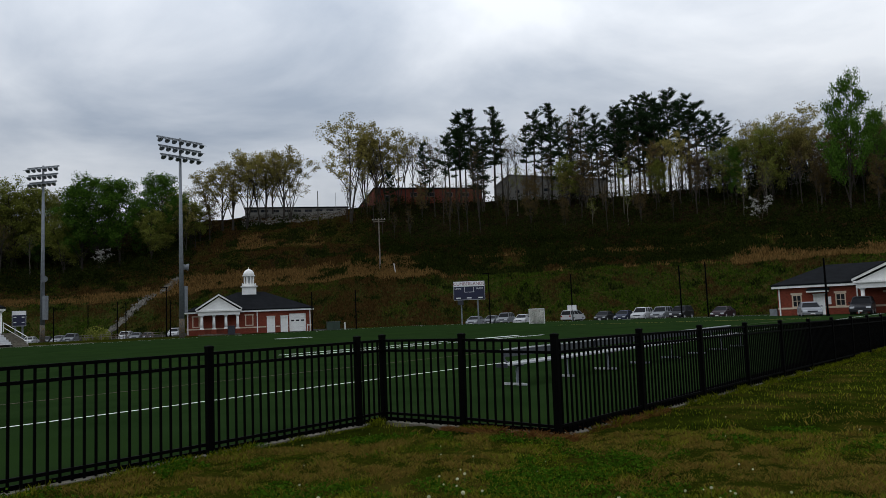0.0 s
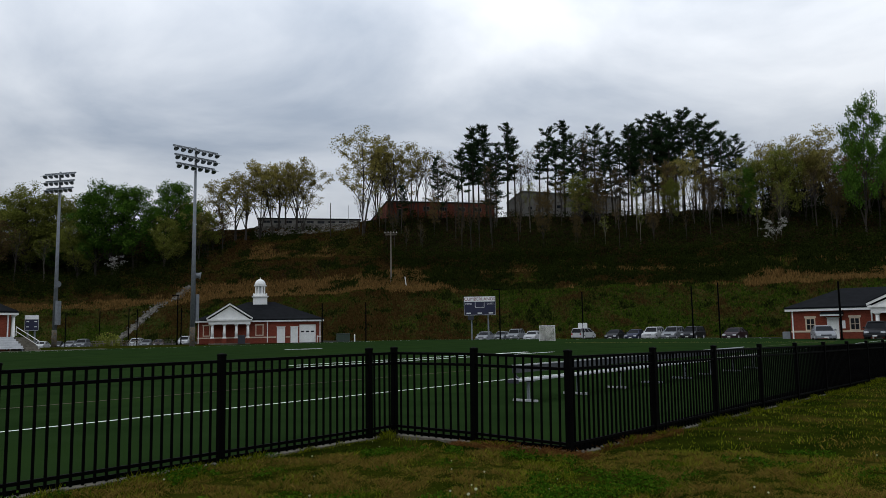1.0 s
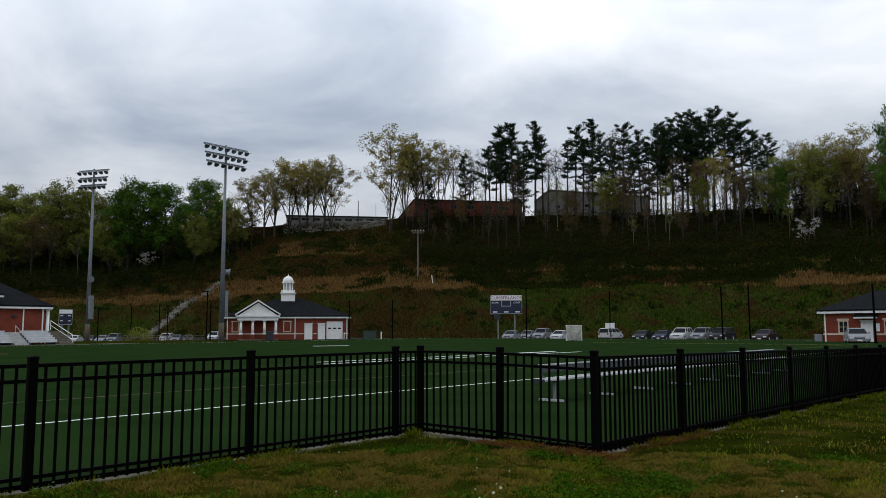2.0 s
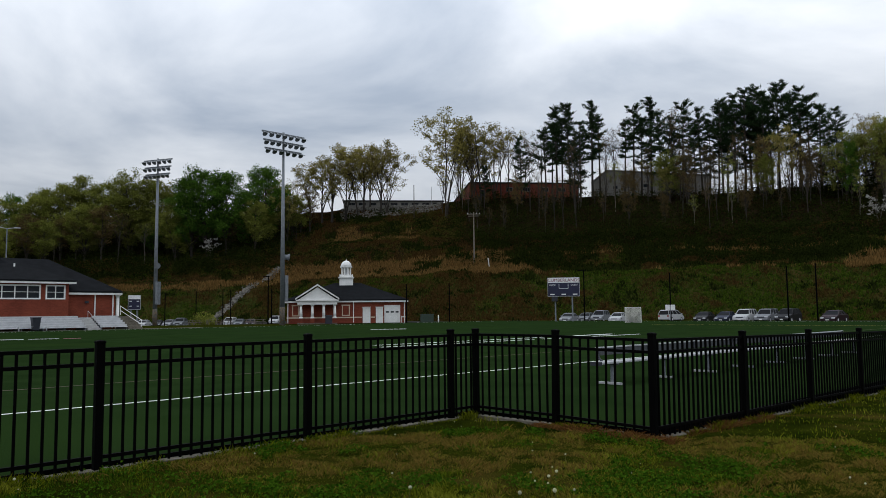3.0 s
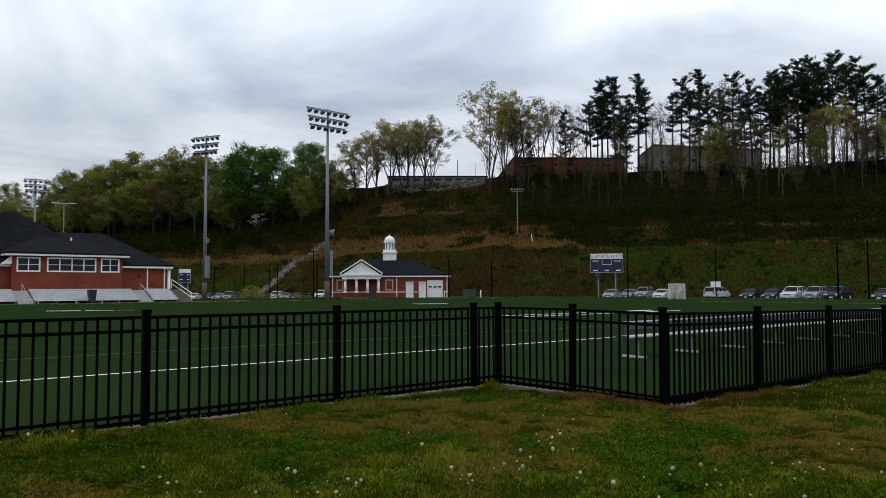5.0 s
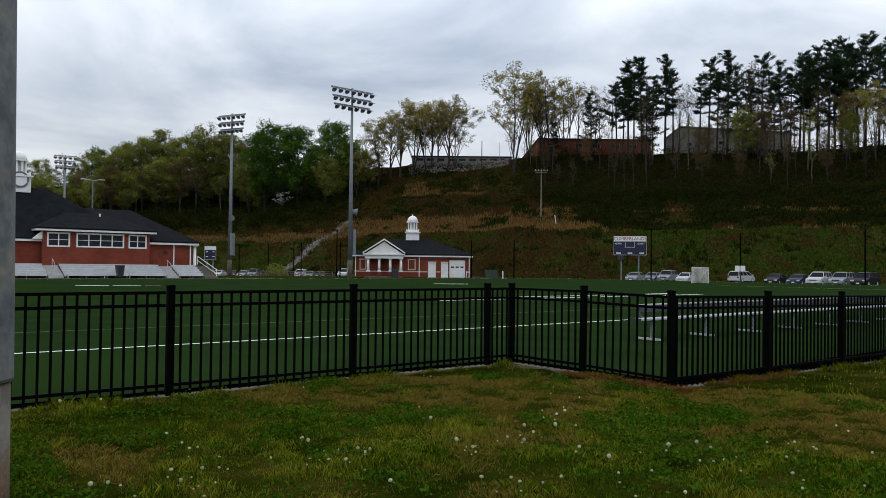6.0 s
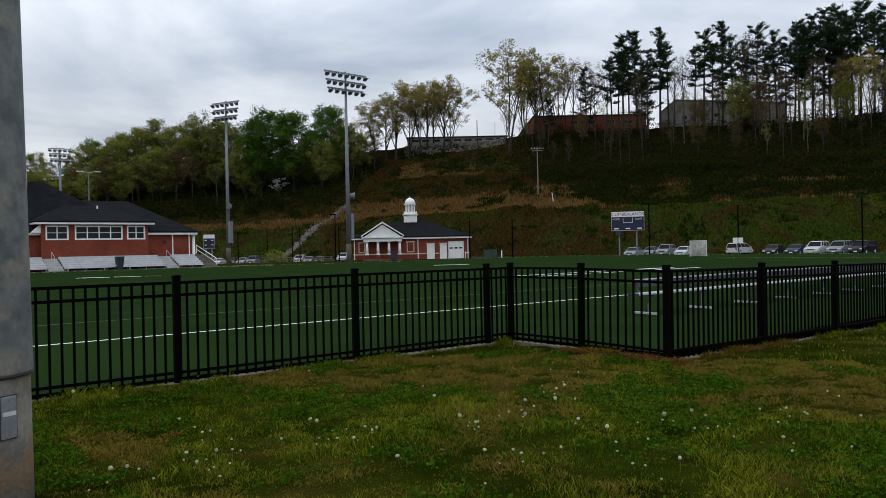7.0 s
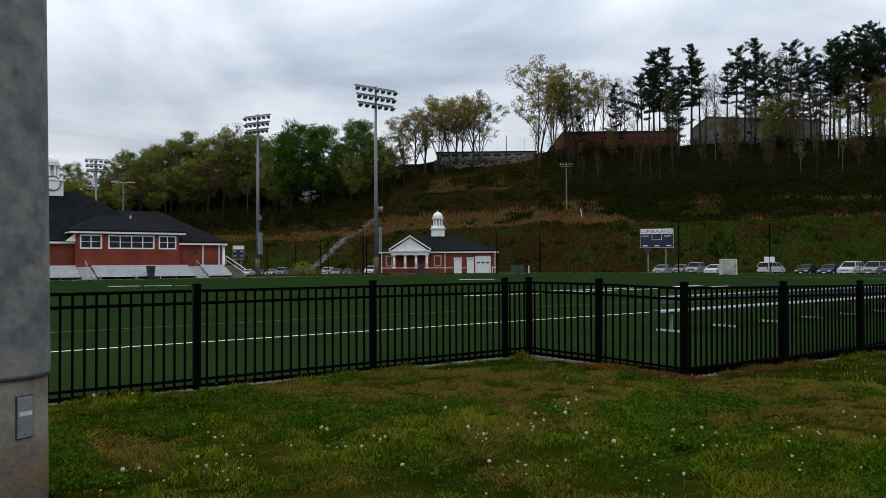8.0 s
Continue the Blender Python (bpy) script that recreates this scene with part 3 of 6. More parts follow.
def portico(parent, x0, x1, depth, z1, apex, cols, base_h=0.0):
    """Columns, an entablature and a pediment in front of a wall at y = 0."""
    ent = 0.72
    part("portico_floor", MB().cbox(x0, -depth, -0.3, x1, -0.01, 0.12, 0.02), M_CONC, parent)
    for x in cols:
        if base_h:
            part("plinth", MB().cbox(x - 0.3, -depth + 0.05, 0.121, x + 0.3, -depth + 0.65, base_h, 0.015), M_BRICK, parent)
        column(parent, x, -depth + 0.35, max(base_h, 0.121), z1 - ent)
    part("entablature", MB().box(x0, -depth, z1 - ent, x1, -depth + 0.55, z1 - 0.2).box(x0, -depth + 0.55, z1 - ent, x0 + 0.5, -0.01, z1 - 0.2)
         .box(x1 - 0.5, -depth + 0.55, z1 - ent, x1, -0.01, z1 - 0.2).box(x0 - 0.22, -depth - 0.22, z1 - 0.2, x1 + 0.22, -0.01, z1), M_WHITE, parent)
    xm = (x0 + x1) / 2
    part("pediment", MB().prism([(x0 + 0.1, z1), (x1 - 0.1, z1), (xm, apex - 0.25)], -depth + 0.1, -depth + 0.4), M_WHITE, parent)
    a, b = (x0 - 0.3, z1), (xm, apex)
    mb = MB()
    for s in (1, -1):
        p = [(xm + s * (x0 - 0.3 - xm), z1), (xm, apex - 0.05), (xm, apex + 0.2), (xm + s * (x0 - 0.3 - xm), z1 + 0.22)]
        mb.prism(p, -depth - 0.25, -depth + 0.1)
    part("rake_moulding", mb, M_WHITE, parent)
    mr = MB()
    for s in (1, -1):
        p = [(xm + s * (x0 - 0.3 - xm), z1 + 0.225), (xm, apex + 0.205), (xm, apex + 0.3), (xm + s * (x0 - 0.36 - xm), z1 + 0.3)]
        mr.prism(p, -depth - 0.28, 5.5)
    part("portico_roof", mr, M_SHINGLE, parent)


def downspout(parent, x, z1, y=0.0):
    part("downspout", MB().box(x - 0.06, y - 0.12, 0.1, x + 0.06, y - 0.02, z1), M_WHITE, parent)


def cupola(parent, x, y, z, s=1.0, clock=False):
    base = part("cupola", MB().box(x - 1.1 * s, y - 1.1 * s, z, x + 1.1 * s, y + 1.1 * s, z + 1.7 * s).box(x - 1.3 * s, y - 1.3 * s, z + 1.7 * s, x + 1.3 * s, y + 1.3 * s, z + 1.85 * s), M_WHITE, parent, "white-painted cupola on the roof ridge")
    for k in range(8):
        a = 2 * math.pi * (k + 0.5) / 8
        cx, cy = x + 0.72 * s * math.cos(a), y + 0.72 * s * math.sin(a)
        part("lantern_post", MB().cyl(cx, cy, z + 2.25 * s, z + 3.45 * s, 0.13 * s, 0.12 * s, 8), M_WHITE, base)
    part("lantern_drum", MB().cyl(x, y, z + 1.851 * s, z + 2.25 * s, 0.95 * s, 0.9 * s, 8), M_WHITE, base)
    part("lantern_core", MB().cyl(x, y, z + 2.25 * s, z + 3.45 * s, 0.45 * s, 0.45 * s, 8), M_ALU, base)
    part("lantern_cornice", MB().cyl(x, y, z + 3.45 * s, z + 3.62 * s, 1.0 * s, 1.0 * s, 8), M_WHITE, base)
    part("dome", MB().turned(x, y, [(0.88 * s * math.cos(a), z + 3.62 * s + 0.98 * s * math.sin(a)) for a in [i * 0.25 for i in range(6)]] + [(0.05, z + 4.62 * s), (0.03, z + 4.9 * s)], 16), M_WHITE, base, smooth=True)
    for k in range(4):
        for i in range(7):
            q = -0.95 + 1.9 * i / 6
            px, py = ((q, -1.05), (q, 1.05), (-1.05, q), (1.05, q))[k]
            part("baluster", MB().box(x + px * s - 0.04, y + py * s - 0.04, z + 1.851 * s, x + px * s + 0.04, y + py * s + 0.04, z + 2.3 * s), M_WHITE, base)
    if clock:
        part("clock_face", MB().tube([(x, y - 1.12 * s, z + 1.4 * s), (x, y - 1.2 * s, z + 1.4 * s)], [0.75 * s, 0.75 * s], 24), M_SIGN, base, "round white clock face with dark rim")
        part("clock_rim", MB().tube([(x + 0.8 * s * math.cos(a * math.pi / 12), y - 1.2 * s, z + 1.4 * s + 0.8 * s * math.sin(a * math.pi / 12)) for a in range(25)], [0.1 * s] * 25, 6), M_GALV, base)
    return base


# ---------- the small pavilion with the cupola ----------
def pavilion():
    x, y = at_az(54.2, 114.3)
    ob = thing("pavilion", pose(x, y, 0.02, 0, 0, 54.2 - 90), "red brick pavilion with white portico, cupola and dark roof", "building")
    blind = [(-7.95, 1.1, -6.95, 2.75), (-0.7, 1.1, 0.45, 2.75)]
    doors = [(2.45, 0, 3.4, 2.2), (4.4, 0, 5.25, 2.2)]
    gar = (5.55, 0, 7.95, 2.65)
    w, L, D = MB(), 17.4, 12.6
    wall_cells(w, L, 3.1, 0.3, doors + [gar], x0=-L / 2)
    w.box(-L / 2, 0.3, 0, -L / 2 + 0.3, D, 3.1).box(L / 2 - 0.3, 0.3, 0, L / 2, D, 3.1).box(-L / 2 + 0.3, D - 0.3, 0, L / 2 - 0.3, D, 3.1)
    part("wall", w, M_BRICK, ob, "red brick wall")
    band = [(-L / 2 - 0.02, 2.25), (3.6, 4.2), (5.4, 5.45), (8.1, L / 2 + 0.02)]
    for a, b in band:
        part("stone_band", MB().cbox(a, -0.04, 0.78, b, -0.001, 0.95, 0.01), M_TAN, ob)
    for x0, z0, x1, z1 in blind:
        f = MB().box(x0, -0.05, z0, x0 + 0.14, -0.001, z1).box(x1 - 0.14, -0.05, z0, x1, -0.001, z1).box(x0 + 0.14, -0.05, z0, x1 - 0.14, -0.001, z0 + 0.14).box(x0 - 0.06, -0.07, z1 - 0.16, x1 + 0.06, -0.001, z1)
        part("stone_frame", f, M_TAN, ob, "stone frame round a bricked-in window")
    for x0, _, x1, z1 in doors:
        door(ob, x0, x1, z1)
    g = part("garage_door", MB().box(gar[0], 0.1, 0.02, gar[2], 0.16, gar[3]), M_WHITE, ob, "white sectional garage door with small windows")
    for k in range(4):
        part("door_section", MB().cbox(gar[0] + 0.06, 0.07, 0.06 + k * 0.65, gar[2] - 0.06, 0.1, 0.67 + k * 0.65, 0.01), M_WHITE, g)
    for k in range(3):
        a = gar[0] + 0.25 + k * 0.72
        part("pane", MB().box(a, 0.055, 1.5, a + 0.46, 0.069, 1.72), M_GLASS, g)
    part("eave_board", MB().box(-L / 2 - 0.4, -0.4, 3.1, L / 2 + 0.4, D + 0.4, 3.32), M_WHITE, ob)
    part("roof", hip_roof(-L / 2 - 0.45, L / 2 + 0.45, -0.45, D + 0.45, 3.324, 2.9, 7.4, 7.0), M_SHINGLE, ob)
    portico(ob, -7.1, -1.4, 1.9, 3.5, 5.55, (-6.6, -4.97, -3.34, -1.75), 0.8)
    for q in (-L / 2 + 0.15, 1.0, L / 2 - 0.15):
        downspout(ob, q, 3.1)
    for q in (8.05, 8.45):
        part("railing_post", MB().box(q - 0.05, -1.2, 0, q + 0.05, -1.1, 1.0), M_WHITE, ob)
    part("railing_rail", MB().box(8.101, -1.2, 0.85, 8.399, -1.1, 0.95), M_WHITE, ob)
    cupola(ob, 0.0, D / 2, 5.35, 0.95)
    # bins and a utility box beside it
    for dx, dy, m, l in ((-2.6, -2.6, M_BIN, "dark rubbish bin outside the brick pavilion"), (11.4, -0.4, M_BIN_G, "green utility cabinet on the grass"), (12.4, -0.1, M_BIN_G, "green utility cabinet beside another one")):
        b = thing("utility_cabinet" if m is M_BIN_G else "rubbish_bin", pose(*(ob.matrix_basis @ Vector((dx, dy, 0)))[:2], 0.0, 0, 0, -36), l, "cabinet" if m is M_BIN_G else "bin")
        part("body", MB().cbox(-0.5, -0.4, 0, 0.5, 0.4, 1.15, 0.04), m, b)
        part("lid", MB().cbox(-0.54, -0.44, 1.151, 0.54, 0.44, 1.25, 0.04), m, b)
    q = ob.matrix_basis @ Vector((13.6, -0.6, 0))
    solo("marker_post", MB().cbox(-0.07, -0.07, -0.1, 0.07, 0.07, 1.1, 0.02), M_WHITE, pose(q.x, q.y, 0), "short white marker post on the grass", "post")


pavilion()


# ---------- the brick hall at the end of the field ----------
def end_hall():
    ob = thing("brick_hall", pose(78, 15.8, -0.15, 0, 0, -90), "long red brick hall with white portico and dark roof", "building")
    L, D = 25.0, 14.0
    wins = [(1.5, 1.05, 2.35, 2.25), (5.7, 1.05, 6.55, 2.25), (18.45, 1.05, 19.3, 2.25), (22.65, 1.05, 23.5, 2.25)]
    dr = (3.65, 0, 4.55, 2.15)
    w = MB()
    wall_cells(w, L, 3.05, 0.3, wins + [dr])
    w.box(0, 0.3, 0, 0.3, D, 3.05).box(L - 0.3, 0.3, 0, L, D, 3.05).box(0.3, D - 0.3, 0, L - 0.3, D, 3.05)
    part("wall", w, M_BRICK, ob, "red brick wall")
    for a, b in ((-0.02, 3.5), (4.7, L + 0.02)):
        part("stone_band", MB().cbox(a, -0.04, 0.82, b, -0.001, 1.0, 0.01), M_TAN, ob)
    for x0, z0, x1, z1 in wins:
        window(ob, x0, z0, x1, z1, 2, 2, label="stone-framed window with dark panes", frame_mat=M_TAN, t=0.045)
        part("lintel", MB().cbox(x0 - 0.15, -0.06, z1 + 0.061, x1 + 0.15, -0.001, z1 + 0.26, 0.01), M_TAN, ob)
    door(ob, dr[0], dr[2], dr[3])
    part("door_canopy", MB().box(3.1, -0.9, 2.5, 5.1, -0.01, 2.66), M_WHITE, ob)
    part("canopy_roof", MB().add([(3.05, -0.95, 2.661), (5.15, -0.95, 2.661), (5.15, -0.01, 2.95), (3.05, -0.01, 2.95), (3.05, -0.01, 2.661), (5.15, -0.01, 2.661)], [(0, 1, 2, 3), (0, 3, 4), (1, 5, 2), (0, 4, 5, 1), (3, 2, 5, 4)]), M_SHINGLE, ob)
    part("notice", MB().box(4.95, -0.03, 1.2, 5.25, -0.002, 2.0), M_SIGN, ob)
    part("eave_board", MB().box(-0.45, -0.45, 3.05, L + 0.45, D + 0.45, 3.28), M_WHITE, ob)
    part("roof", hip_roof(-0.5, L + 0.5, -0.5, D + 0.5, 3.284, 2.3, 4.0, 4.0), M_SHINGLE, ob)
    portico(ob, 8.1, 16.9, 2.6, 3.4, 5.6, (8.6, 11.1, 13.9, 16.4))
    part("wall_plaque", MB().box(10.0, -0.05, 2.2, 11.6, -0.002, 2.4), M_TAN, ob)
    for q in (0.2, 7.7, 17.3, L - 0.2):
        downspout(ob, q, 3.05)
    part("condenser", MB().cbox(-1.1, 0.6, 0, -0.3, 1.5, 0.9, 0.03), M_GALV, ob, "grey air-conditioning unit")


end_hall()


# ---------- the field house with its bleachers ----------
def field_house():
    ob = thing("field_house", pose(1.2, 82, 0), "long red brick field house with dark hipped roof", "building")
    X0, X1, D = -24.0, 24.2, 17.0
    bays = [(8.1, 3.4, 10.25, 4.85), (11.0, 3.4, 15.9, 4.85), (16.5, 3.4, 18.4, 4.85)]
    w = MB()
    wall_cells(w, X1 - X0, 3.9, 0.35, [], x0=X0)
    w.box(X0, 0.35, 0, X0 + 0.35, D, 3.9).box(X1 - 0.35, 0.35, 0, X1, D, 3.9).box(X0 + 0.35, D - 0.35, 0, X1 - 0.35, D, 3.9)
    part("wall", w, M_BRICK, ob, "red brick wall")
    bw = MB()
    wall_cells(bw, 11.2, 5.05, 0.3, bays, x0=7.6, y=-0.9)
    bw.box(7.6, -0.6, 0, 7.9, 4, 5.05).box(18.5, -0.6, 0, 18.8, 4, 5.05)
    for i in range(0, len(bw.v), 8):
        (xa, ya, za), (xb, yb, zb) = bw.v[i], bw.v[i + 6]
        part("bay_wall", MB().box(xa, ya, za, xb, yb, zb), M_BRICK, ob)
    for (x0, z0, x1, z1), c in zip(bays, (2, 4, 2)):
        window(ob, x0, z0, x1, z1, c, 2, y=-0.9, label="wide white-framed window")
    part("bay_eave_board", MB().box(6.9, -1.5, 5.05, 19.4, 6, 5.25), M_WHITE, ob)
    part("eave_board", MB().box(X0 - 0.5, -0.5, 3.9, X1 + 0.6, D + 0.5, 4.12), M_WHITE, ob)
    part("roof", hip_roof(X0 - 0.55, X1 + 0.65, -0.55, D + 0.55, 4.124, 4.2, 9.0, 5.5), M_SHINGLE, ob)
    part("bay_roof", hip_roof(6.85, 19.45, -1.55, 13.5, 5.254, 2.75, 5.4, 5.4), M_SHINGLE, ob)
    part("main_roof", hip_roof(-20.0, 18.2, 0.4, D - 0.4, 4.5, 5.9, 6.0, 8.5), M_SHINGLE, ob)
    part("side_return", MB().prism([(6.6, 4.13), (7.6, 4.13), (7.6, 5.05)], -0.85, -0.6), M_WHITE, ob)
    cupola(ob, 6.7, D / 2, 9.7, 1.05, clock=True)
    for q in (21.9, 23.9):
        downspout(ob, q, 3.9)
    for q in (3.0, 21.0):
        part("wall_lamp", MB().cbox(q - 0.2, -0.2, 2.95, q + 0.2, -0.001, 3.2, 0.03), M_BIN, ob)
    column(ob, 24.5, 0.1, 0, 3.899, 0.2)
    part("roof_vent", MB().cyl(14.2, 2.6, 7.0, 7.35, 0.09, 0.09, 8), M_WHITE, ob)


field_house()


M_RISER = mat("dull_aluminium", (0.46, 0.47, 0.48), (0.38, 0.39, 0.40), 0.6, scale=2, fine=25, bump=0.05, spec=0.2)
M_STEP = mat("pale_concrete", (0.42, 0.42, 0.41), (0.33, 0.33, 0.32), 0.95, scale=2, fine=25, spec=0.1)


def bleachers():
    aisles = ((8.85, 10.35), (21.05, 22.45))
    spans = ((-21.15, -4.65), (-2.35, 8.8), (10.4, 21.0), (22.5, 25.4))
    for s0, s1 in spans:
        ob = thing("bleacher", pose(s0, 78.0, 0), "five-row silver aluminium bleacher in front of the brick field house", "bleacher", "bleachers along the far touchline")
        n = s1 - s0
        for k in range(5):
            y, z = 0.15 + k * 0.62, 0.30 + k * 0.24
            part("seat_plank", MB().cbox(0, y + 0.32, z + 0.2, n, y + 0.6, z + 0.25, 0.01), M_ALU, ob)
            part("foot_plank", MB().cbox(0, y, z - 0.05, n, y + 0.3, z, 0.01), M_ALU, ob)
            part("riser", MB().box(0, y + 0.305, z - 0.05, n, y + 0.318, z + 0.2), M_RISER, ob)
        for i in range(max(2, int(n / 1.8) + 1)):
            x = 0.1 + (n - 0.2) * i / max(1, int(n / 1.8))
            part("support", MB().prism([(x - 0.03, 0), (x + 0.03, 0), (x + 0.03, 0.24), (x - 0.03, 0.24)], 0.2, 3.2)
                 .add([(x - 0.03, 0.2, 0.24), (x + 0.03, 0.2, 0.24), (x + 0.03, 3.2, 1.2), (x - 0.03, 3.2, 1.2), (x + 0.03, 3.2, 0.24), (x - 0.03, 3.2, 0.24)], [(0, 1, 2, 3), (2, 4, 5, 3), (0, 3, 5), (1, 4, 2)]), M_GALV, ob)
    for a, b in aisles:
        ob = thing("aisle_steps", pose(a, 78.0, 0), "pale concrete aisle steps between the bleachers", "steps", "aisle steps")
        for k in range(7):
            part("step", MB().cbox(0.02, 0.1 + k * 0.48, 0, b - a - 0.02, 0.1 + (k + 1) * 0.48 - 0.002, 0.2 + k * 0.19, 0.015), M_STEP, ob)
        pts = [(0.8, 1.2, 0.7), (0.8, 1.2, 1.55), (0.8, 2.4, 2.05), (0.8, 2.4, 1.2)]
        part("handrail", MB().tube(pts, [0.025] * 4, 8), M_ALU, ob)
    pts = [(25.7, 78.4, 0), (25.7, 78.4, 1.0), (24.4, 81.2, 2.6), (24.4, 81.2, 1.6)]
    ob = thing("stair_rail", pose(1.3, 0, 0), "white sloping handrail beside the field house steps", "handrail")
    part("rail", MB().tube(pts, [0.04] * 4, 8), M_WHITE, ob)
    part("middle_rail", MB().tube([(25.7, 78.4, 0.5), (24.4, 81.2, 2.1)], [0.03] * 2, 8), M_WHITE, ob)
    st = thing("side_steps", pose(25.5, 78.2, 0), "concrete steps at the end of the field house", "steps")
    for k in range(8):
        part("step", MB().cbox(0, k * 0.4, 0, 1.6, 3.3, 0.2 + k * 0.18, 0.015) if k < 1 else MB().cbox(0, k * 0.4, 0.2 + (k - 1) * 0.18 + 0.001, 1.6, 3.3, 0.2 + k * 0.18, 0.015), M_CONC, st)
    for px in (4.45, 15.75):
        b = thing("rubbish_bin", pose(px, 77.5, 0), "dark blue wheeled rubbish bin before the bleachers", "bin", "bins by the bleachers")
        part("body", MB().add([(-0.28, -0.3, 0.1), (0.28, -0.3, 0.1), (0.28, 0.3, 0.1), (-0.28, 0.3, 0.1), (-0.4, -0.42, 1.35), (0.4, -0.42, 1.35), (0.4, 0.42, 1.35), (-0.4, 0.42, 1.35)], [(3, 2, 1, 0), (4, 5, 6, 7), (0, 1, 5, 4), (1, 2, 6, 5), (2, 3, 7, 6), (3, 0, 4, 7)]), M_BIN, b)
        part("lid", MB().cbox(-0.43, -0.46, 1.351, 0.43, 0.46, 1.43, 0.03), M_BIN, b)
        for s in (-0.3, 0.3):
            part("wheel", MB().tube([(s - 0.04, 0.3, 0.12), (s + 0.04, 0.3, 0.12)], [0.12, 0.12], 12), M_RUBBER, b)
    for px, ln in ((13.85, 3.2), (9.25, 1.6)):
        b = thing("bench", pose(px, 77.2, 0), "low silver team bench before the bleachers", "bench", "benches by the bleachers")
        part("seat", MB().cbox(0, 0, 0.42, ln, 0.28, 0.47, 0.01), M_ALU, b)
        for s in (0.3, ln - 0.3):
            part("leg", MB().box(s - 0.03, 0.02, 0, s + 0.03, 0.26, 0.419), M_ALU, b)
    walkp = MB().cbox(-30, 77.0, -0.2, 34, 78.6, -0.001, 0.002)
    solo("walkway", walkp, M_CONC, pose(0, 0, 0.004), "pale concrete walkway along the far touchline", "walkway", kind="structure")


bleachers()


# ---------- lighting masts ----------
def luminaire(parent, x, z, s=1.0):
    h = part("floodlight", MB().tube([(x, 0.0, z), (x, -0.15, z - 0.28)], [0.1, 0.16], 8).tube([(x, -0.15, z - 0.28), (x, -0.34, z - 0.5)], [0.22 * s, 0.38 * s], 10), M_GALV, parent, smooth=False)
    part("lens", MB().tube([(x, -0.341, z - 0.501), (x, -0.36, z - 0.52)], [0.36 * s, 0.34 * s], 10), M_LAMPGLASS, h)
    part("visor", MB().add([(x - 0.42, -0.30, z - 0.2), (x + 0.42, -0.30, z - 0.2), (x + 0.36, -0.95, z - 0.42), (x - 0.36, -0.95, z - 0.42), (x - 0.42, -0.30, z - 0.26), (x + 0.42, -0.30, z - 0.26), (x + 0.36, -0.95, z - 0.47), (x - 0.36, -0.95, z - 0.47)],
                           [(0, 1, 2, 3), (7, 6, 5, 4), (0, 4, 5, 1), (1, 5, 6, 2), (2, 6, 7, 3), (3, 7, 4, 0)]), M_GALV, h)


def light_mast(x, y, height, turn, arm, counts, label, base_z=0.0, boxes=True):
    ob = thing("light_mast", pose(x, y, base_z, 0, 0, turn), label, "light mast", "sports light masts")
    part("base", MB().turned(0, 0, [(0.36, -0.3), (0.36, 2.4), (0.33, 2.45)], 14), M_POLECONC, ob, "concrete mast base", smooth=True)
    part("pole", MB().turned(0, 0, [(0.34, 2.3), (0.25, height * 0.5), (0.15, height)], 14), M_GALV, ob, smooth=True)
    for k, n in enumerate(counts):
        z = height - 0.25 - k * 1.15
        ln = arm * (1 - 0.07 * k)
        a = part("crossarm", MB().box(-ln / 2, -0.09, z - 0.09, ln / 2, 0.09, z + 0.09), M_GALV, ob)
        for i in range(n):
            luminaire(a, -ln / 2 + 0.3 + (ln - 0.6) * i / (n - 1), z)
    if boxes:
        part("ballast_box", MB().cbox(0.25, -0.35, 3.2, 0.75, 0.35, 6.8, 0.03), M_GALV, ob, "grey ballast enclosure on the mast")
        part("loudspeaker", MB().tube([(0.3, -0.2, 9.4), (0.75, -0.55, 9.3)], [0.2, 0.5], 12).box(0.1, -0.3, 9.0, 0.45, 0.1, 9.7), M_GALV, ob, "grey horn loudspeaker")
    return ob


x, y = at_az(58.95, 108)
light_mast(x, y, 26.9, 2, 7.0, (7, 7, 6), "tall grey steel mast with three rows of floodlights")
x, y = at_az(67.75, 130)
light_mast(x, y, 26.7, -64, 5.6, (6, 6, 6), "tall grey steel mast with angled floodlight rows")
x, y = at_az(78.75, 190)
light_mast(x, y, 26.0 - hz(x, y), -10, 4.6, (5, 5, 5), "distant steel mast with floodlights above the woods", hz(x, y), boxes=False)
x, y = at_az(77.02, 150)
ob = thing("street_lamp", pose(x, y, hz(x, y), 0, 0, -13), "tall grey street lamp with two flat heads", "street lamp")
H4 = 1.5 + 0.1015 * 150 - hz(x, y)
part("pole", MB().cyl(0, 0, -0.2, H4 - 0.1, 0.16, 0.09, 10), M_GALV, ob)
for s in (-1, 1):
    part("lamp_head", MB().tube([(0, 0, H4 - 0.15), (s * 1.1, 0, H4)], [0.05, 0.05], 6).cbox(min(s * 1.0, s * 2.0), -0.25, H4 - 0.06, max(s * 1.0, s * 2.0), 0.25, H4 + 0.08, 0.03), M_ALU, ob)


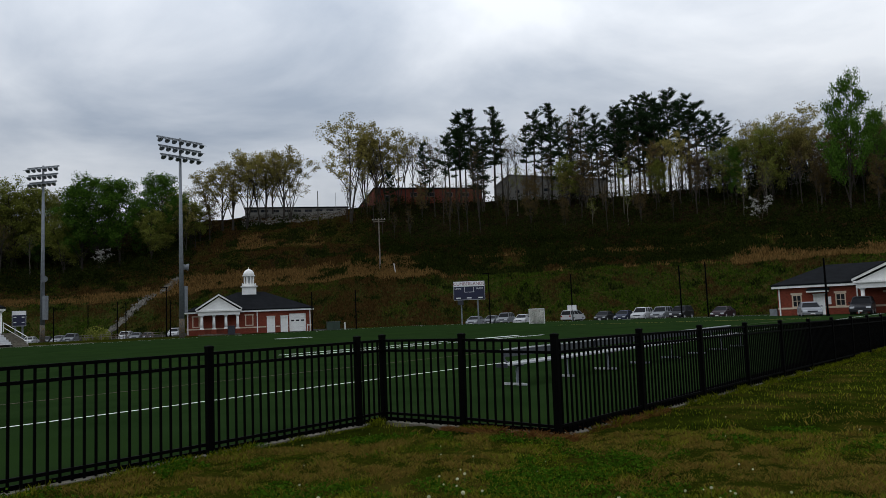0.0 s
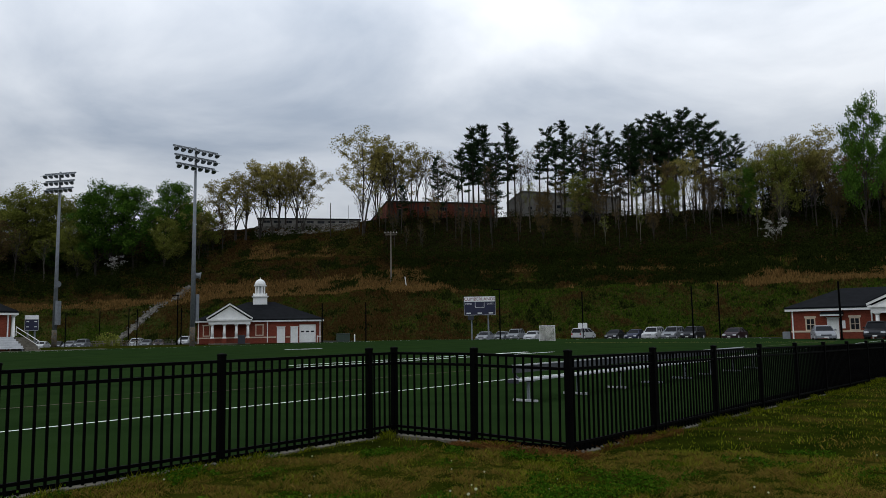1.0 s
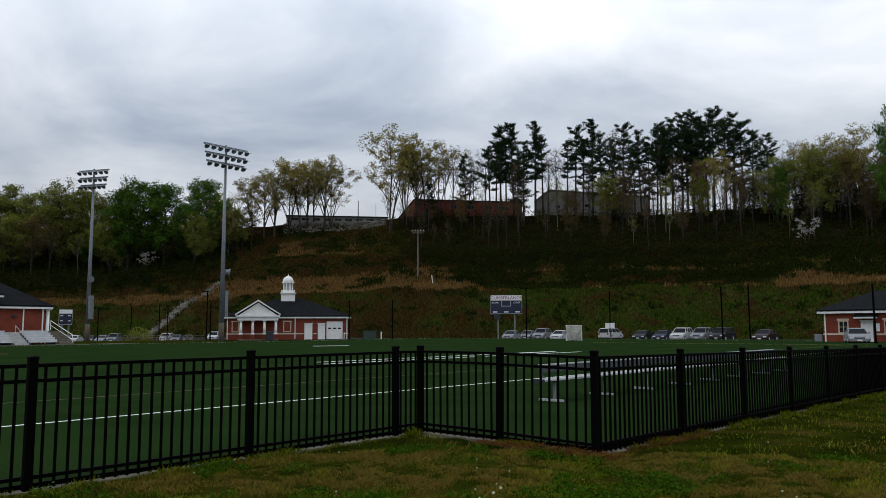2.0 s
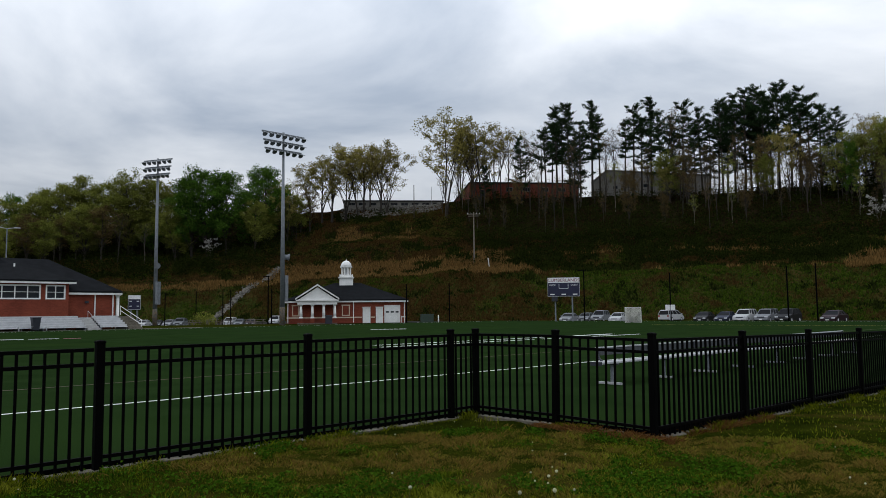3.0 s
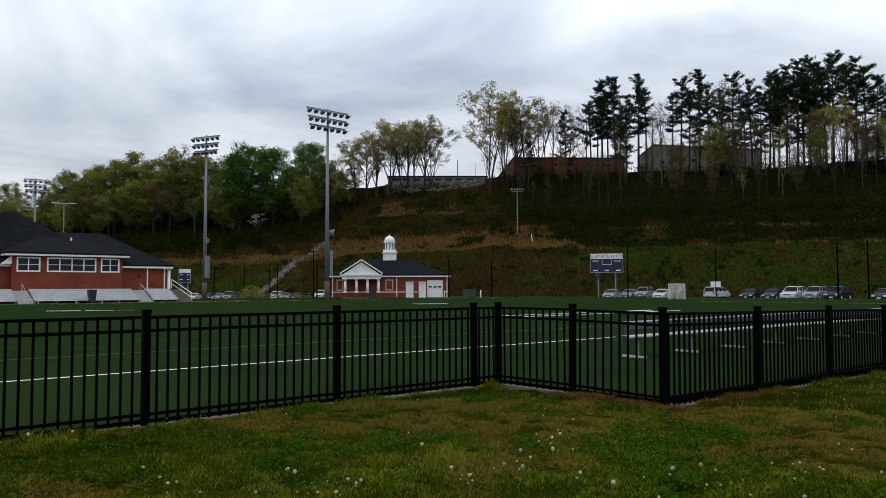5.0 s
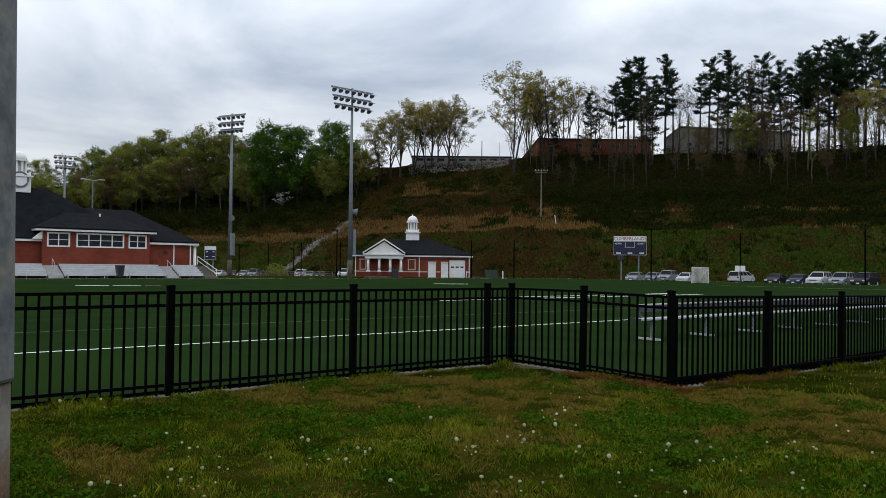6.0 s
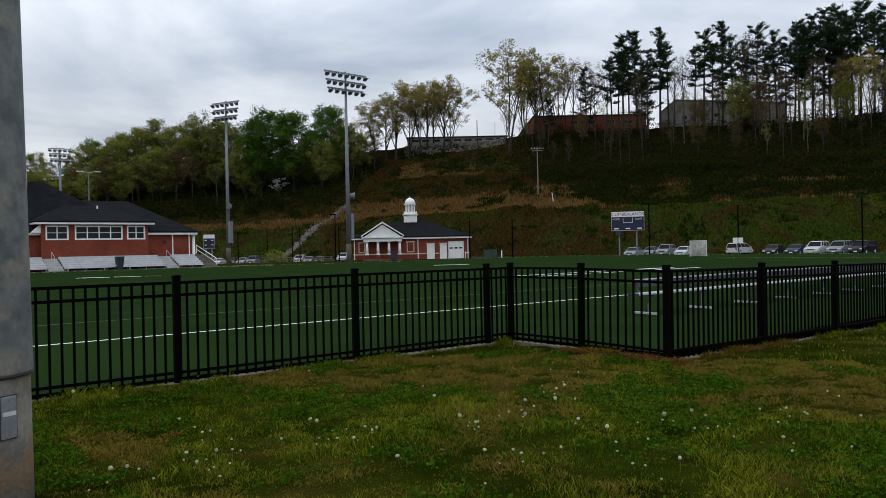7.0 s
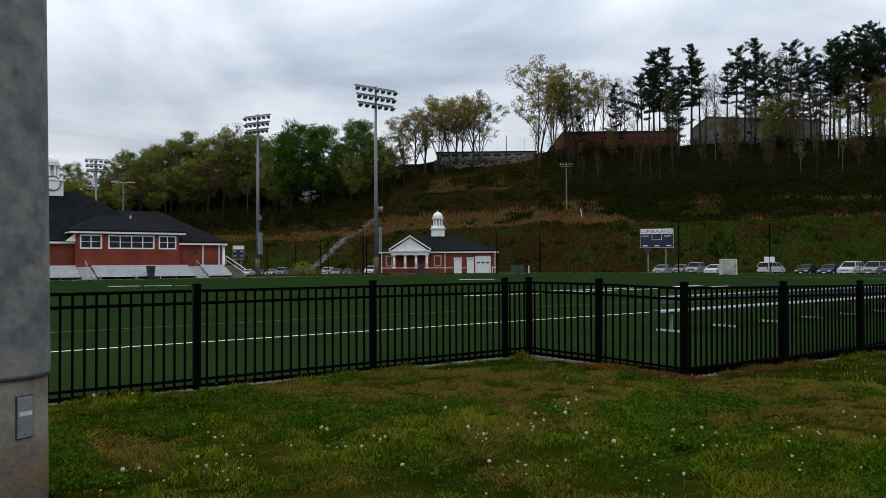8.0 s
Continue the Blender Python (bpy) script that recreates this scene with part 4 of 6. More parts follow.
# the mast close by: concrete foot and steel sleeve
def near_mast():
    ob = thing("light_mast", pose(-7.90, -3.45, 0.05, 0, 0, 0), "grey steel light mast on a stained concrete foot", "light mast", "sports light masts")
    part("base", MB().turned(0, 0, [(0.325, -0.4), (0.322, 0.2), (0.315, 0.735)], 40), M_POLECONC, ob, "stained concrete mast foot", smooth=True)
    part("sleeve", MB().turned(0, 0, [(0.330, 0.742), (0.332, 0.76), (0.292, 3.6), (0.26, 9.0), (0.16, 26.0)], 40), M_POLESTEEL, ob, smooth=True)
    part("joint_ring", MB().turned(0, 0, [(0.3335, 0.734), (0.3335, 0.7415)], 40), M_RUBBER, ob, smooth=True)
    # hand-hole cover, facing the lawn
    a = radians(-63)
    c, s = math.cos(a), math.sin(a)
    rot = pose(0.318 * c, 0.318 * s, 0.50, 0, 0, math.degrees(a) + 90)
    pl = part("cover_plate", MB().cbox(-0.05, -0.012, -0.125, 0.05, 0.02, 0.125, 0.004), M_GALV, ob, "grey hand-hole cover plate")
    pl.matrix_basis = rot
    fr = part("cover_gasket", MB().box(-0.056, -0.004, -0.132, 0.056, 0.02, 0.132), M_RUBBER, ob)
    fr.matrix_basis = rot
    sl = part("cover_label", MB().box(-0.042, -0.0145, 0.01, 0.042, -0.0122, 0.035), M_ALU, pl)
    for z in (-0.1, 0.1):
        part("screw", MB().tube([(0, -0.016, z), (0, -0.01, z)], [0.008, 0.008], 8), M_GALV, pl)


near_mast()


# ---------- scoreboards ----------
def letters(text, size, parent, material, x, z, y, name="lettering"):
    cu = bpy.data.curves.new(name, "FONT")
    cu.body, cu.size, cu.align_x, cu.align_y, cu.extrude = text, size, "CENTER", "CENTER", 0.004
    tmp = bpy.data.objects.new(name, cu)
    scene.collection.objects.link(tmp)
    me = bpy.data.meshes.new_from_object(tmp.evaluated_get(bpy.context.evaluated_depsgraph_get()))
    bpy.data.objects.remove(tmp)
    me.materials.clear()
    me.materials.append(material)
    ob = new(name, me)
    ob.parent = parent
    ob.matrix_basis = pose(x, y, z, 90, 0, 0)
    return ob


def scoreboard(az, r, width, z0, z1, label, title=True):
    x, y = at_az(az, r)
    ob = thing("scoreboard", pose(x, y, hz(x, y), 0, 0, az - 90), label, "scoreboard")
    h = z1 - z0
    for s in (-1, 1):
        part("post", MB().box(s * width * 0.27 - 0.1, 0.1, -0.3, s * width * 0.27 + 0.1, 0.35, z0 + 0.3), M_GALV, ob)
    b = part("panel", MB().cbox(-width / 2, -0.15, z0, width / 2, 0.099, z1 - h * 0.28, 0.02), M_NAVY, ob, "navy scoreboard panel")
    part("panel_frame", MB().box(-width / 2 - 0.04, -0.17, z0 - 0.04, -width / 2 - 0.002, 0.1, z1).box(width / 2 + 0.002, -0.17, z0 - 0.04, width / 2 + 0.04, 0.1, z1).box(-width / 2, -0.17, z0 - 0.05, width / 2, 0.1, z0 - 0.002), M_ALU, ob)
    t = part("header", MB().cbox(-width / 2, -0.16, z1 - h * 0.28 + 0.01, width / 2, 0.1, z1, 0.02), M_SIGN, ob, "white header board")
    if title:
        letters("CUMBERLANDS", width * 0.145, t, M_MAROON, 0, z1 - h * 0.14, -0.168)
        for tx, xx, zz in (("HOME", -0.36, 0.56), ("GUEST", 0.34, 0.56)):
            letters(tx, 0.34, b, M_SIGN, xx * width, z0 + h * zz + 0.1, -0.156)
        for xx in (-0.36, 0.0, 0.36):
            part("caption_bar", MB().box(xx * width - 0.32, -0.158, z0 + 0.16, xx * width + 0.32, -0.152, z0 + 0.32), M_SIGN, b)
        w2, za, zb = width * 0.15, z0 + h * 0.40, z0 + h * 0.68
        part("clock_outline", MB().box(-w2, -0.158, za, w2, -0.152, za + 0.05).box(-w2, -0.158, za + 0.051, -w2 + 0.05, -0.152, zb).box(w2 - 0.05, -0.158, za + 0.051, w2, -0.152, zb), M_SIGN, b)
    else:
        for xx in (-0.3, 0.3):
            for zz in (0.2, 0.55):
                part("caption_bar", MB().box(xx * width - 0.14, -0.158, z0 + h * zz, xx * width + 0.14, -0.152, z0 + h * zz + 0.09), M_SIGN, b)
    return ob


sb = scoreboard(37.88, 112, 4.5, 3.95, 6.6, "navy scoreboard with a white header on two steel posts")
part("speaker_cabinet", MB().cbox(-1.75, -0.2, 3.2, -0.9, 0.099, 3.9, 0.03), M_BIN, sb, "black loudspeaker cabinet")
scoreboard(69.15, 101, 1.35, 2.3, 4.0, "small navy scoreboard with white header on dark posts", title=False)


# ---------- lacrosse goal ----------
def lacrosse_goal():
    x, y = at_az(32.95, 95)
    ob = thing("lacrosse_goal", pose(x, y, 0.005, 0, 0, 32.95 - 90 + 8), "white lacrosse goal with pale net at the field's end", "goal")
    s = 0.95
    part("frame", MB().tube([(-s, 0, 0), (-s, 0, 1.83), (s, 0, 1.83), (s, 0, 0)], [0.045] * 4, 8), M_WHITE, ob)
    part("ground_bar", MB().tube([(-s, 0, 0.03), (0, 1.9, 0.03), (s, 0, 0.03)], [0.03] * 3, 6), M_WHITE, ob)
    net = MB()
    n = 30
    for i in range(n + 1):
        t = i / n
        a, b = Vector((-s, 0, 1.8 * t)), Vector((0, 1.9 * (1 - t) + 0.1 * t, 1.8 * t))
        c = Vector((s, 0, 1.8 * t))
        net.tube([a, b, c], [0.014] * 3, 3, False)
        top, bot = Vector((-s + 2 * s * t, 0, 1.8)), Vector((0, 1.9, 0.03))
        net.tube([top, (top + bot) / 2 - Vector((0, 0.02, 0.05)), bot], [0.014] * 3, 3, False)
        side = Vector((-s if i % 2 else s, 0, 1.8 * t))
        net.tube([side, bot], [0.012] * 2, 3, False)
    for k in range(14):
        q = -s + 2 * s * (k + 0.5) / 14
        net.tube([(q, 0.02, 1.8), (q * 0.98, 0.04, 0.05)], [0.016] * 2, 3, False)
    part("net", net, M_NET, ob, "pale knotted goal net")


lacrosse_goal()


# ---------- team bench on the turf ----------
M_BACKP = mat("dark_bench_back", (0.07, 0.075, 0.08), (0.05, 0.055, 0.06), 0.7, fine=30, bump=0.05, spec=0.1)


M_BENCH = mat("weathered_bench_aluminium", (0.40, 0.41, 0.42), (0.31, 0.32, 0.33), 0.55, 0.1, scale=2, fine=30, bump=0.05, spec=0.3)


def team_bench(x0, y0, length, legs):
    ob = thing("team_bench", pose(x0, y0, 0.006), "long silver aluminium team bench with backrest on the turf", "bench")
    part("seat", MB().cbox(-0.25, 0.06, 0.43, length, 0.32, 0.47, 0.012), M_BENCH, ob)
    part("seat_end", MB().cbox(-0.27, 0.05, 0.40, -0.251, 0.33, 0.48, 0.004), M_BIN, ob)
    part("backrest", MB().cbox(0.2, 0.50, 0.715, length, 0.54, 0.745, 0.01), M_BENCH, ob)
    part("back_panel", MB().box(0.22, 0.515, 0.57, length, 0.53, 0.714), M_BACKP, ob)
    for i in range(legs):
        x = 0.25 + 2.03 * i
        if x > length:
            break
        part("foot", MB().cbox(x - 0.03, -0.06, 0, x + 0.03, 0.54, 0.045, 0.008), M_BENCH if i < 3 else M_GALV, ob)
        part("leg", MB().cbox(x - 0.025, 0.13, 0.051, x + 0.025, 0.19, 0.40, 0.006), M_GALV, ob)
        part("seat_bracket", MB().cbox(x - 0.025, 0.0, 0.401, x + 0.025, 0.36, 0.429, 0.004), M_BIN, ob)
        part("back_bracket", MB().tube([(x, 0.3, 0.41), (x, 0.46, 0.5), (x, 0.5, 0.60), (x, 0.49, 0.73)], [0.025] * 4, 8), M_BIN, ob)


team_bench(4.84, 0.86, 14.6, 8)


# ---------- black poles round the parking area ----------
def net_pole(az, r, el, lamp=False):
    x, y = at_az(az, r)
    z = hz(x, y)
    h = 1.5 + (el + slope_of(az)) * r - z
    ob = thing("street_lamp" if lamp else "net_pole", pose(x, y, z, 0, 0, az), "black street lamp with one flat head" if lamp else "slender black pole standing in the grass", "street lamp" if lamp else "pole", "" if lamp else "black poles")
    part("pole", MB().cyl(0, 0, -0.2, h, 0.10, 0.085, 8), M_BLACK, ob)
    part("pole_base", MB().cyl(0, 0, -0.05, 0.25, 0.19, 0.16, 8), M_BLACK, ob)
    if lamp:
        part("lamp_head", MB().cbox(-0.3, -0.2, h + 0.001, 0.3, 0.9, h + 0.16, 0.03), M_BLACK, ob)
    return ob


for a, r, e in ((49.72, 113, 0.0385), (46.47, 116, 0.0396), (30.22, 112, 0.0498), (22.45, 104, 0.0545), (20.64, 105, 0.0578), (13.12, 80, 0.0547),
                (67.07, 150, 0.0274), (64.97, 150, 0.029), (63.12, 150, 0.0321), (62.57, 150, 0.0314), (59.68, 128, 0.0329), (70.6, 140, 0.027)):
    net_pole(a, r, e)
for a, r, e in ((36.36, 118, 0.0542), (59.94, 126, 0.0479)):
    net_pole(a, r, e, True)
x, y = at_az(30.25, 111)
sg = thing("road_sign", pose(x, y, hz(x, y), 0, 0, 30.6 - 90), "small white sign plates on a post", "sign")
part("post", MB().cyl(0, 0, -0.1, 2.4, 0.04, 0.04, 8), M_GALV, sg)
for s in (-0.35, 0.35):
    part("plate", MB().cbox(s - 0.3, -0.07, 1.75, s + 0.3, -0.041, 2.5, 0.006), M_SIGN, sg)


# ---------- cars ----------
def paint(name, c):
    m = mat(name, c, tuple(v * 0.92 for v in c), 0.4, 0.0, scale=1.0, fine=60, bump=0.0, spec=0.14)
    m.node_tree.nodes["Principled BSDF"].inputs["Coat Weight"].default_value = 0.12
    return m


PAINTS = {k: paint(k + "_car_paint", c) for k, c in dict(white=(0.44, 0.45, 0.46), silver=(0.19, 0.20, 0.215), black=(0.012, 0.012, 0.014), grey=(0.13, 0.14, 0.15), navy=(0.02, 0.025, 0.05), maroon=(0.022, 0.008, 0.012)).items()}
M_CARGLASS = mat("tinted_car_glass", (0.006, 0.007, 0.009), (0.009, 0.010, 0.012), 0.3, scale=1, fine=5, bump=0.0, spec=0.08)
M_HEAD = mat("headlamp", (0.6, 0.62, 0.65), (0.5, 0.52, 0.55), 0.12, fine=20, bump=0.0)
M_TAIL = mat("tail_lamp", (0.30, 0.015, 0.012), (0.22, 0.01, 0.01), 0.2, fine=20, bump=0.0)
SHAPES = {
    # length, width, height, sill, belt, cabin: rear base, rear top, front top, front base, bonnet height
    "sedan": (4.6, 1.80, 1.46, 0.22, 0.92, -1.95, -1.10, 0.35, 1.15, 0.86),
    "suv": (4.75, 1.90, 1.80, 0.30, 1.10, -2.30, -2.05, 0.45, 1.10, 1.04),
    "minivan": (5.0, 1.95, 1.76, 0.22, 1.05, -2.42, -2.15, 0.75, 1.75, 0.98),
}


def car(shape, colour, az, r, turn, label):
    L, W, H, sill, belt, rb, rt, ft, fb, bon = SHAPES[shape]
    x, y = at_az(az, r)
    ob = thing("car", pose(x, y, hz(x, y) + 0.01, 0, 0, turn), label, "car", "parked cars")
    pm = PAINTS[colour]
    h = L / 2
    prof = [(-h, sill + 0.12), (-h + 0.05, belt - 0.12), (-h + 0.2, belt), (rb, belt + 0.02), (fb, belt), (fb + 0.1, belt - 0.02), (h - 0.35, bon - 0.12), (h - 0.06, bon - 0.28), (h, sill + 0.2), (h - 0.06, sill), (-h + 0.06, sill)]
    stations = ((-W / 2, 0.06, 0.94), (-W / 2 + 0.06, 0.0, 1.0), (W / 2 - 0.06, 0.0, 1.0), (W / 2, 0.06, 0.94))
    vs, n = [], len(prof)
    for yy, inset, sc in stations:
        vs += [(px * (1 - inset / h), yy, sill + (pz - sill) * sc) for px, pz in prof]
    fs = [tuple(range(n)), tuple(range(4 * n - 1, 3 * n - 1, -1))]
    for k in range(3):
        fs += [(k * n + i, (k + 1) * n + i, (k + 1) * n + (i + 1) % n, k * n + (i + 1) % n) for i in range(n)]
    body = part("body", MB().add(vs, fs), pm, ob)
    wb, wt = W / 2 - 0.06, W / 2 - 0.26
    bz, tz = belt - 0.02, H - 0.07
    cab = [(rb, -wb, bz), (fb, -wb, bz), (fb, wb, bz), (rb, wb, bz), (rt, -wt, tz), (ft, -wt, tz), (ft, wt, tz), (rt, wt, tz)]
    part("window_glass", MB().add(cab, [(0, 1, 5, 4), (1, 2, 6, 5), (2, 3, 7, 6), (3, 0, 4, 7), (3, 2, 1, 0)]), M_CARGLASS, ob, "dark tinted car windows")
    rf = [(rt - 0.12, -wt - 0.02, tz - 0.03), (ft + 0.12, -wt - 0.02, tz - 0.03), (ft + 0.12, wt + 0.02, tz - 0.03), (rt - 0.12, wt + 0.02, tz - 0.03), (rt + 0.1, -wt + 0.12, H), (ft - 0.15, -wt + 0.12, H), (ft - 0.15, wt - 0.12, H), (rt + 0.1, wt - 0.12, H)]
    part("roof", MB().add(rf, [(0, 1, 5, 4), (1, 2, 6, 5), (2, 3, 7, 6), (3, 0, 4, 7), (4, 5, 6, 7), (3, 2, 1, 0)]), pm, ob)
    for s in (-1, 1):
        for f in (0.0, 0.36, 0.68, 1.0):
            a = Vector((rb + (fb - rb) * f, s * (wb + 0.004), bz))
            t0, t1 = (rt, ft)
            b = Vector((t0 + (t1 - t0) * f, s * (wt + 0.004), tz))
            part("pillar", MB().tube([a, b], [0.05, 0.045], 5), pm, ob)
        part("headlamp", MB().cbox(h - 0.20, s * W * 0.36 - 0.2, bon - 0.38, h - 0.01, s * W * 0.36 + 0.2, bon - 0.22, 0.02), M_HEAD, ob, "clear headlamp")
        part("tail_lamp", MB().cbox(-h - 0.01, s * W * 0.40 - 0.13, belt - 0.36, -h + 0.14, s * W * 0.40 + 0.13, belt - 0.12, 0.02), M_TAIL, ob, "red tail lamp")
        part("mirror", MB().cbox(fb - 0.35, s * (W / 2 + 0.08) - 0.09, belt + 0.02, fb - 0.2, s * (W / 2 + 0.08) + 0.09, belt + 0.16, 0.02), pm, ob)
        for wx in (-L * 0.29, L * 0.31):
            R = 0.34 if shape == "suv" else 0.31
            wy = s * (W / 2 - 0.1)
            wh = part("wheel", MB().tube([(wx, wy - 0.115, R), (wx, wy + 0.115, R)], [R, R], 18), M_RUBBER, ob, "black tyre on a silver rim")
            part("rim", MB().tube([(wx, wy + s * 0.10, R), (wx, wy + s * 0.124, R)], [R * 0.64, R * 0.58], 12), M_ALU, wh)
    part("bumper", MB().cbox(h - 0.1, -W / 2 + 0.1, sill + 0.02, h + 0.05, W / 2 - 0.1, sill + 0.24, 0.03), pm, ob)
    part("grille", MB().box(h - 0.06, -0.45, bon - 0.40, h + 0.012, 0.45, bon - 0.28), M_BIN, ob)
    part("plate", MB().box(h + 0.051, -0.2, sill + 0.05, h + 0.06, 0.2, sill + 0.16), M_SIGN, ob)


for shape, colour, a, r, turn, label in (
    ("sedan", "silver", 37.8, 121, 191, "silver saloon car parked below the grassy bank"),
    ("sedan", "grey", 36.5, 125, 190, "grey saloon car parked between two others"),
    ("suv", "silver", 35.5, 124, 189, "silver sport utility car parked facing the field"),
    ("sedan", "white", 34.2, 119, 187, "white saloon car parked behind the goal"),
    ("minivan", "white", 30.45, 128, -8, "white minivan parked sideways below the bank"),
    ("sedan", "black", 28.2, 116, 180, "black saloon car parked below the bank"),
    ("sedan", "navy", 26.75, 115, 178, "dark blue saloon car parked beside a white one"),
    ("suv", "white", 25.5, 112, 177, "white sport utility car with roof rack"),
    ("suv", "silver", 24.1, 112, 175, "pale silver sport utility car parked nose out"),
    ("suv", "black", 22.75, 110, 173, "black sport utility car parked below the bank"),
    ("sedan", "maroon", 19.95, 104, 171, "dark maroon saloon car parked alone"),
):
    car(shape, colour, a - 0.3, r, turn + 9, label)
car("sedan", "silver", 14.2, 83.5, 200, "silver saloon car parked at the brick hall")
car("suv", "black", 11.0, 84.5, 185, "black sport utility car parked by the portico")
for i, (shape, colour) in enumerate((("sedan", "grey"), ("sedan", "white"), ("sedan", "black"), ("sedan", "silver"), ("suv", "grey"), ("sedan", "silver"), ("suv", "white"), ("sedan", "grey"), ("sedan", "maroon"), ("suv", "white"))):
    az = (69.0, 68.45, 67.5, 66.7, 66.0, 64.5, 62.6, 61.9, 61.1, 59.35)[i]
    car(shape, colour, az, 172 - 1.2 * i, 225 + 5 * (i % 3), colour + (" saloon" if shape == "sedan" else " sport utility") + " car in the far parking row")

lot = MB()
for i in range(20):
    a0, a1 = 8 + 3.2 * i, 8 + 3.2 * (i + 1)
    q = []
    for a, s in ((a0, 0), (a1, 0), (a1, 1), (a0, 1)):
        f = float(np.interp(a, AZ, FOOT))
        r = min(max(101, f - 22) + s * 24, f - 1.5) if a < 50 else f - 36 + s * 36
        px, py = at_az(a, r)
        q.append((px, py, hz(px, py) + 0.012))
    lot.add(q, [(0, 1, 2, 3)])
solo("parking_lot", lot, M_ASPHALT, pose(0, 0, 0), "dark asphalt parking strip below the bank", "parking lot", kind="structure")


# ---------- picnic tables and a tarp-grey bush at the field corner ----------
def picnic_table(az, r, turn):
    x, y = at_az(az, r)
    ob = thing("picnic_table", pose(x, y, hz(x, y), 0, 0, turn), "dark weathered picnic table on the grass", "picnic table", "picnic tables")
    for k in range(5):
        part("top_plank", MB().cbox(-0.95, -0.36 + k * 0.145, 0.72, 0.95, -0.225 + k * 0.145, 0.76, 0.006), M_WOOD, ob)
    for s in (-1, 1):
        part("bench_plank", MB().cbox(-0.95, s * 0.68 - 0.12, 0.42, 0.95, s * 0.68 + 0.12, 0.46, 0.006), M_WOOD, ob)
        part("brace", MB().box(s * 0.7 - 0.03, -0.75, 0.36, s * 0.7 + 0.03, 0.75, 0.42), M_WOOD, ob)
        for q in (-1, 1):
            part("leg", MB().tube([(s * 0.66, q * 0.62, 0), (s * 0.66, q * 0.26, 0.72)], [0.05, 0.05], 5), M_WOOD, ob)


for a, r, t in ((65.1, 124, 20), (63.9, 122, -15), (62.9, 124, 5), (61.2, 122, 30), (60.6, 120, -20)):
    picnic_table(a, r, t)


# ---------- buildings on the hilltop ----------
def box_building(name, az, r, base_el, turn, L, D, H, wall, label, windows=(), roof="flat", win_label="window", trim=M_WHITE):
    """A plain long building; its origin is the near left corner, x along the front, y backwards."""
    x, y = at_az(az, r)
    z = 1.5 + (base_el + slope_of(az)) * r
    ob = thing(name, pose(x, y, z, 0, 0, turn), label, "building")
    w = MB()
    wall_cells(w, L, H, 0.3, [o[:4] for o in windows])
    w.box(0, 0.3, 0, 0.3, D, H).box(L - 0.3, 0.3, 0, L, D, H).box(0.3, D - 0.3, 0, L - 0.3, D, H)
    w.box(0, 0, -8, L, D, -0.001)
    part("wall", w, wall, ob)
    for o in windows:
        window(ob, *o[:4], o[4], 1, label=win_label, frame_mat=M_METALBLD, t=0.05)
    if roof == "flat":
        part("roof", MB().box(-0.25, -0.25, H + 0.001, L + 0.25, D + 0.25, H + 0.35), M_SHINGLE, ob, "flat dark roof edge")
    else:
        part("roof", MB().prism([(-0.3, H), (-0.3, H + 0.25), (roof[0], roof[1] + 0.25), (L + 0.3, H + 0.25), (L + 0.3, H), (roof[0], roof[1])], -0.3, D + 0.3), M_METALBLD, ob)
        part("gable", MB().prism([(0, H + 0.001), (L, H + 0.001), (roof[0], roof[1] - 0.01)], 0.0, 0.3), wall, ob)
    return ob


box_building("school_wing", 54.3, 258, 0.1400, -39, 34, 12, 2.0, M_METALBLD, "long low pale school wing with a row of windows",
             [(1.5 + 3.6 * k, 0.6, 3.9 + 3.6 * k, 1.5, 2) for k in range(9)])
box_building("brick_school", 44.65, 226, 0.152, -38, 33.5, 42, 4.6, M_BRICKD, "dark red brick school building among the trees",
             [(3.2, 0.7, 4.6, 2.6, 1), (11, 2.2, 13, 3.4, 2), (16, 2.2, 18.4, 3.4, 3), (22, 2.2, 24, 3.4, 2), (27, 2.2, 29.2, 3.4, 2)])
box_building("gymnasium", 35.4, 232, 0.146, -62, 34, 24, 5.2, M_METALBLD, "large grey metal-sided gymnasium behind pines", [(6.2, 3.0, 7.6, 4.0, 1), (15, 3.0, 16.4, 4.0, 1)], roof=(4.4, 8.8))
box_building("storage_building", 17.2, 226, 0.143, -76, 46, 18, 4.4, M_METALBLD, "long grey metal-sided building behind the trees")


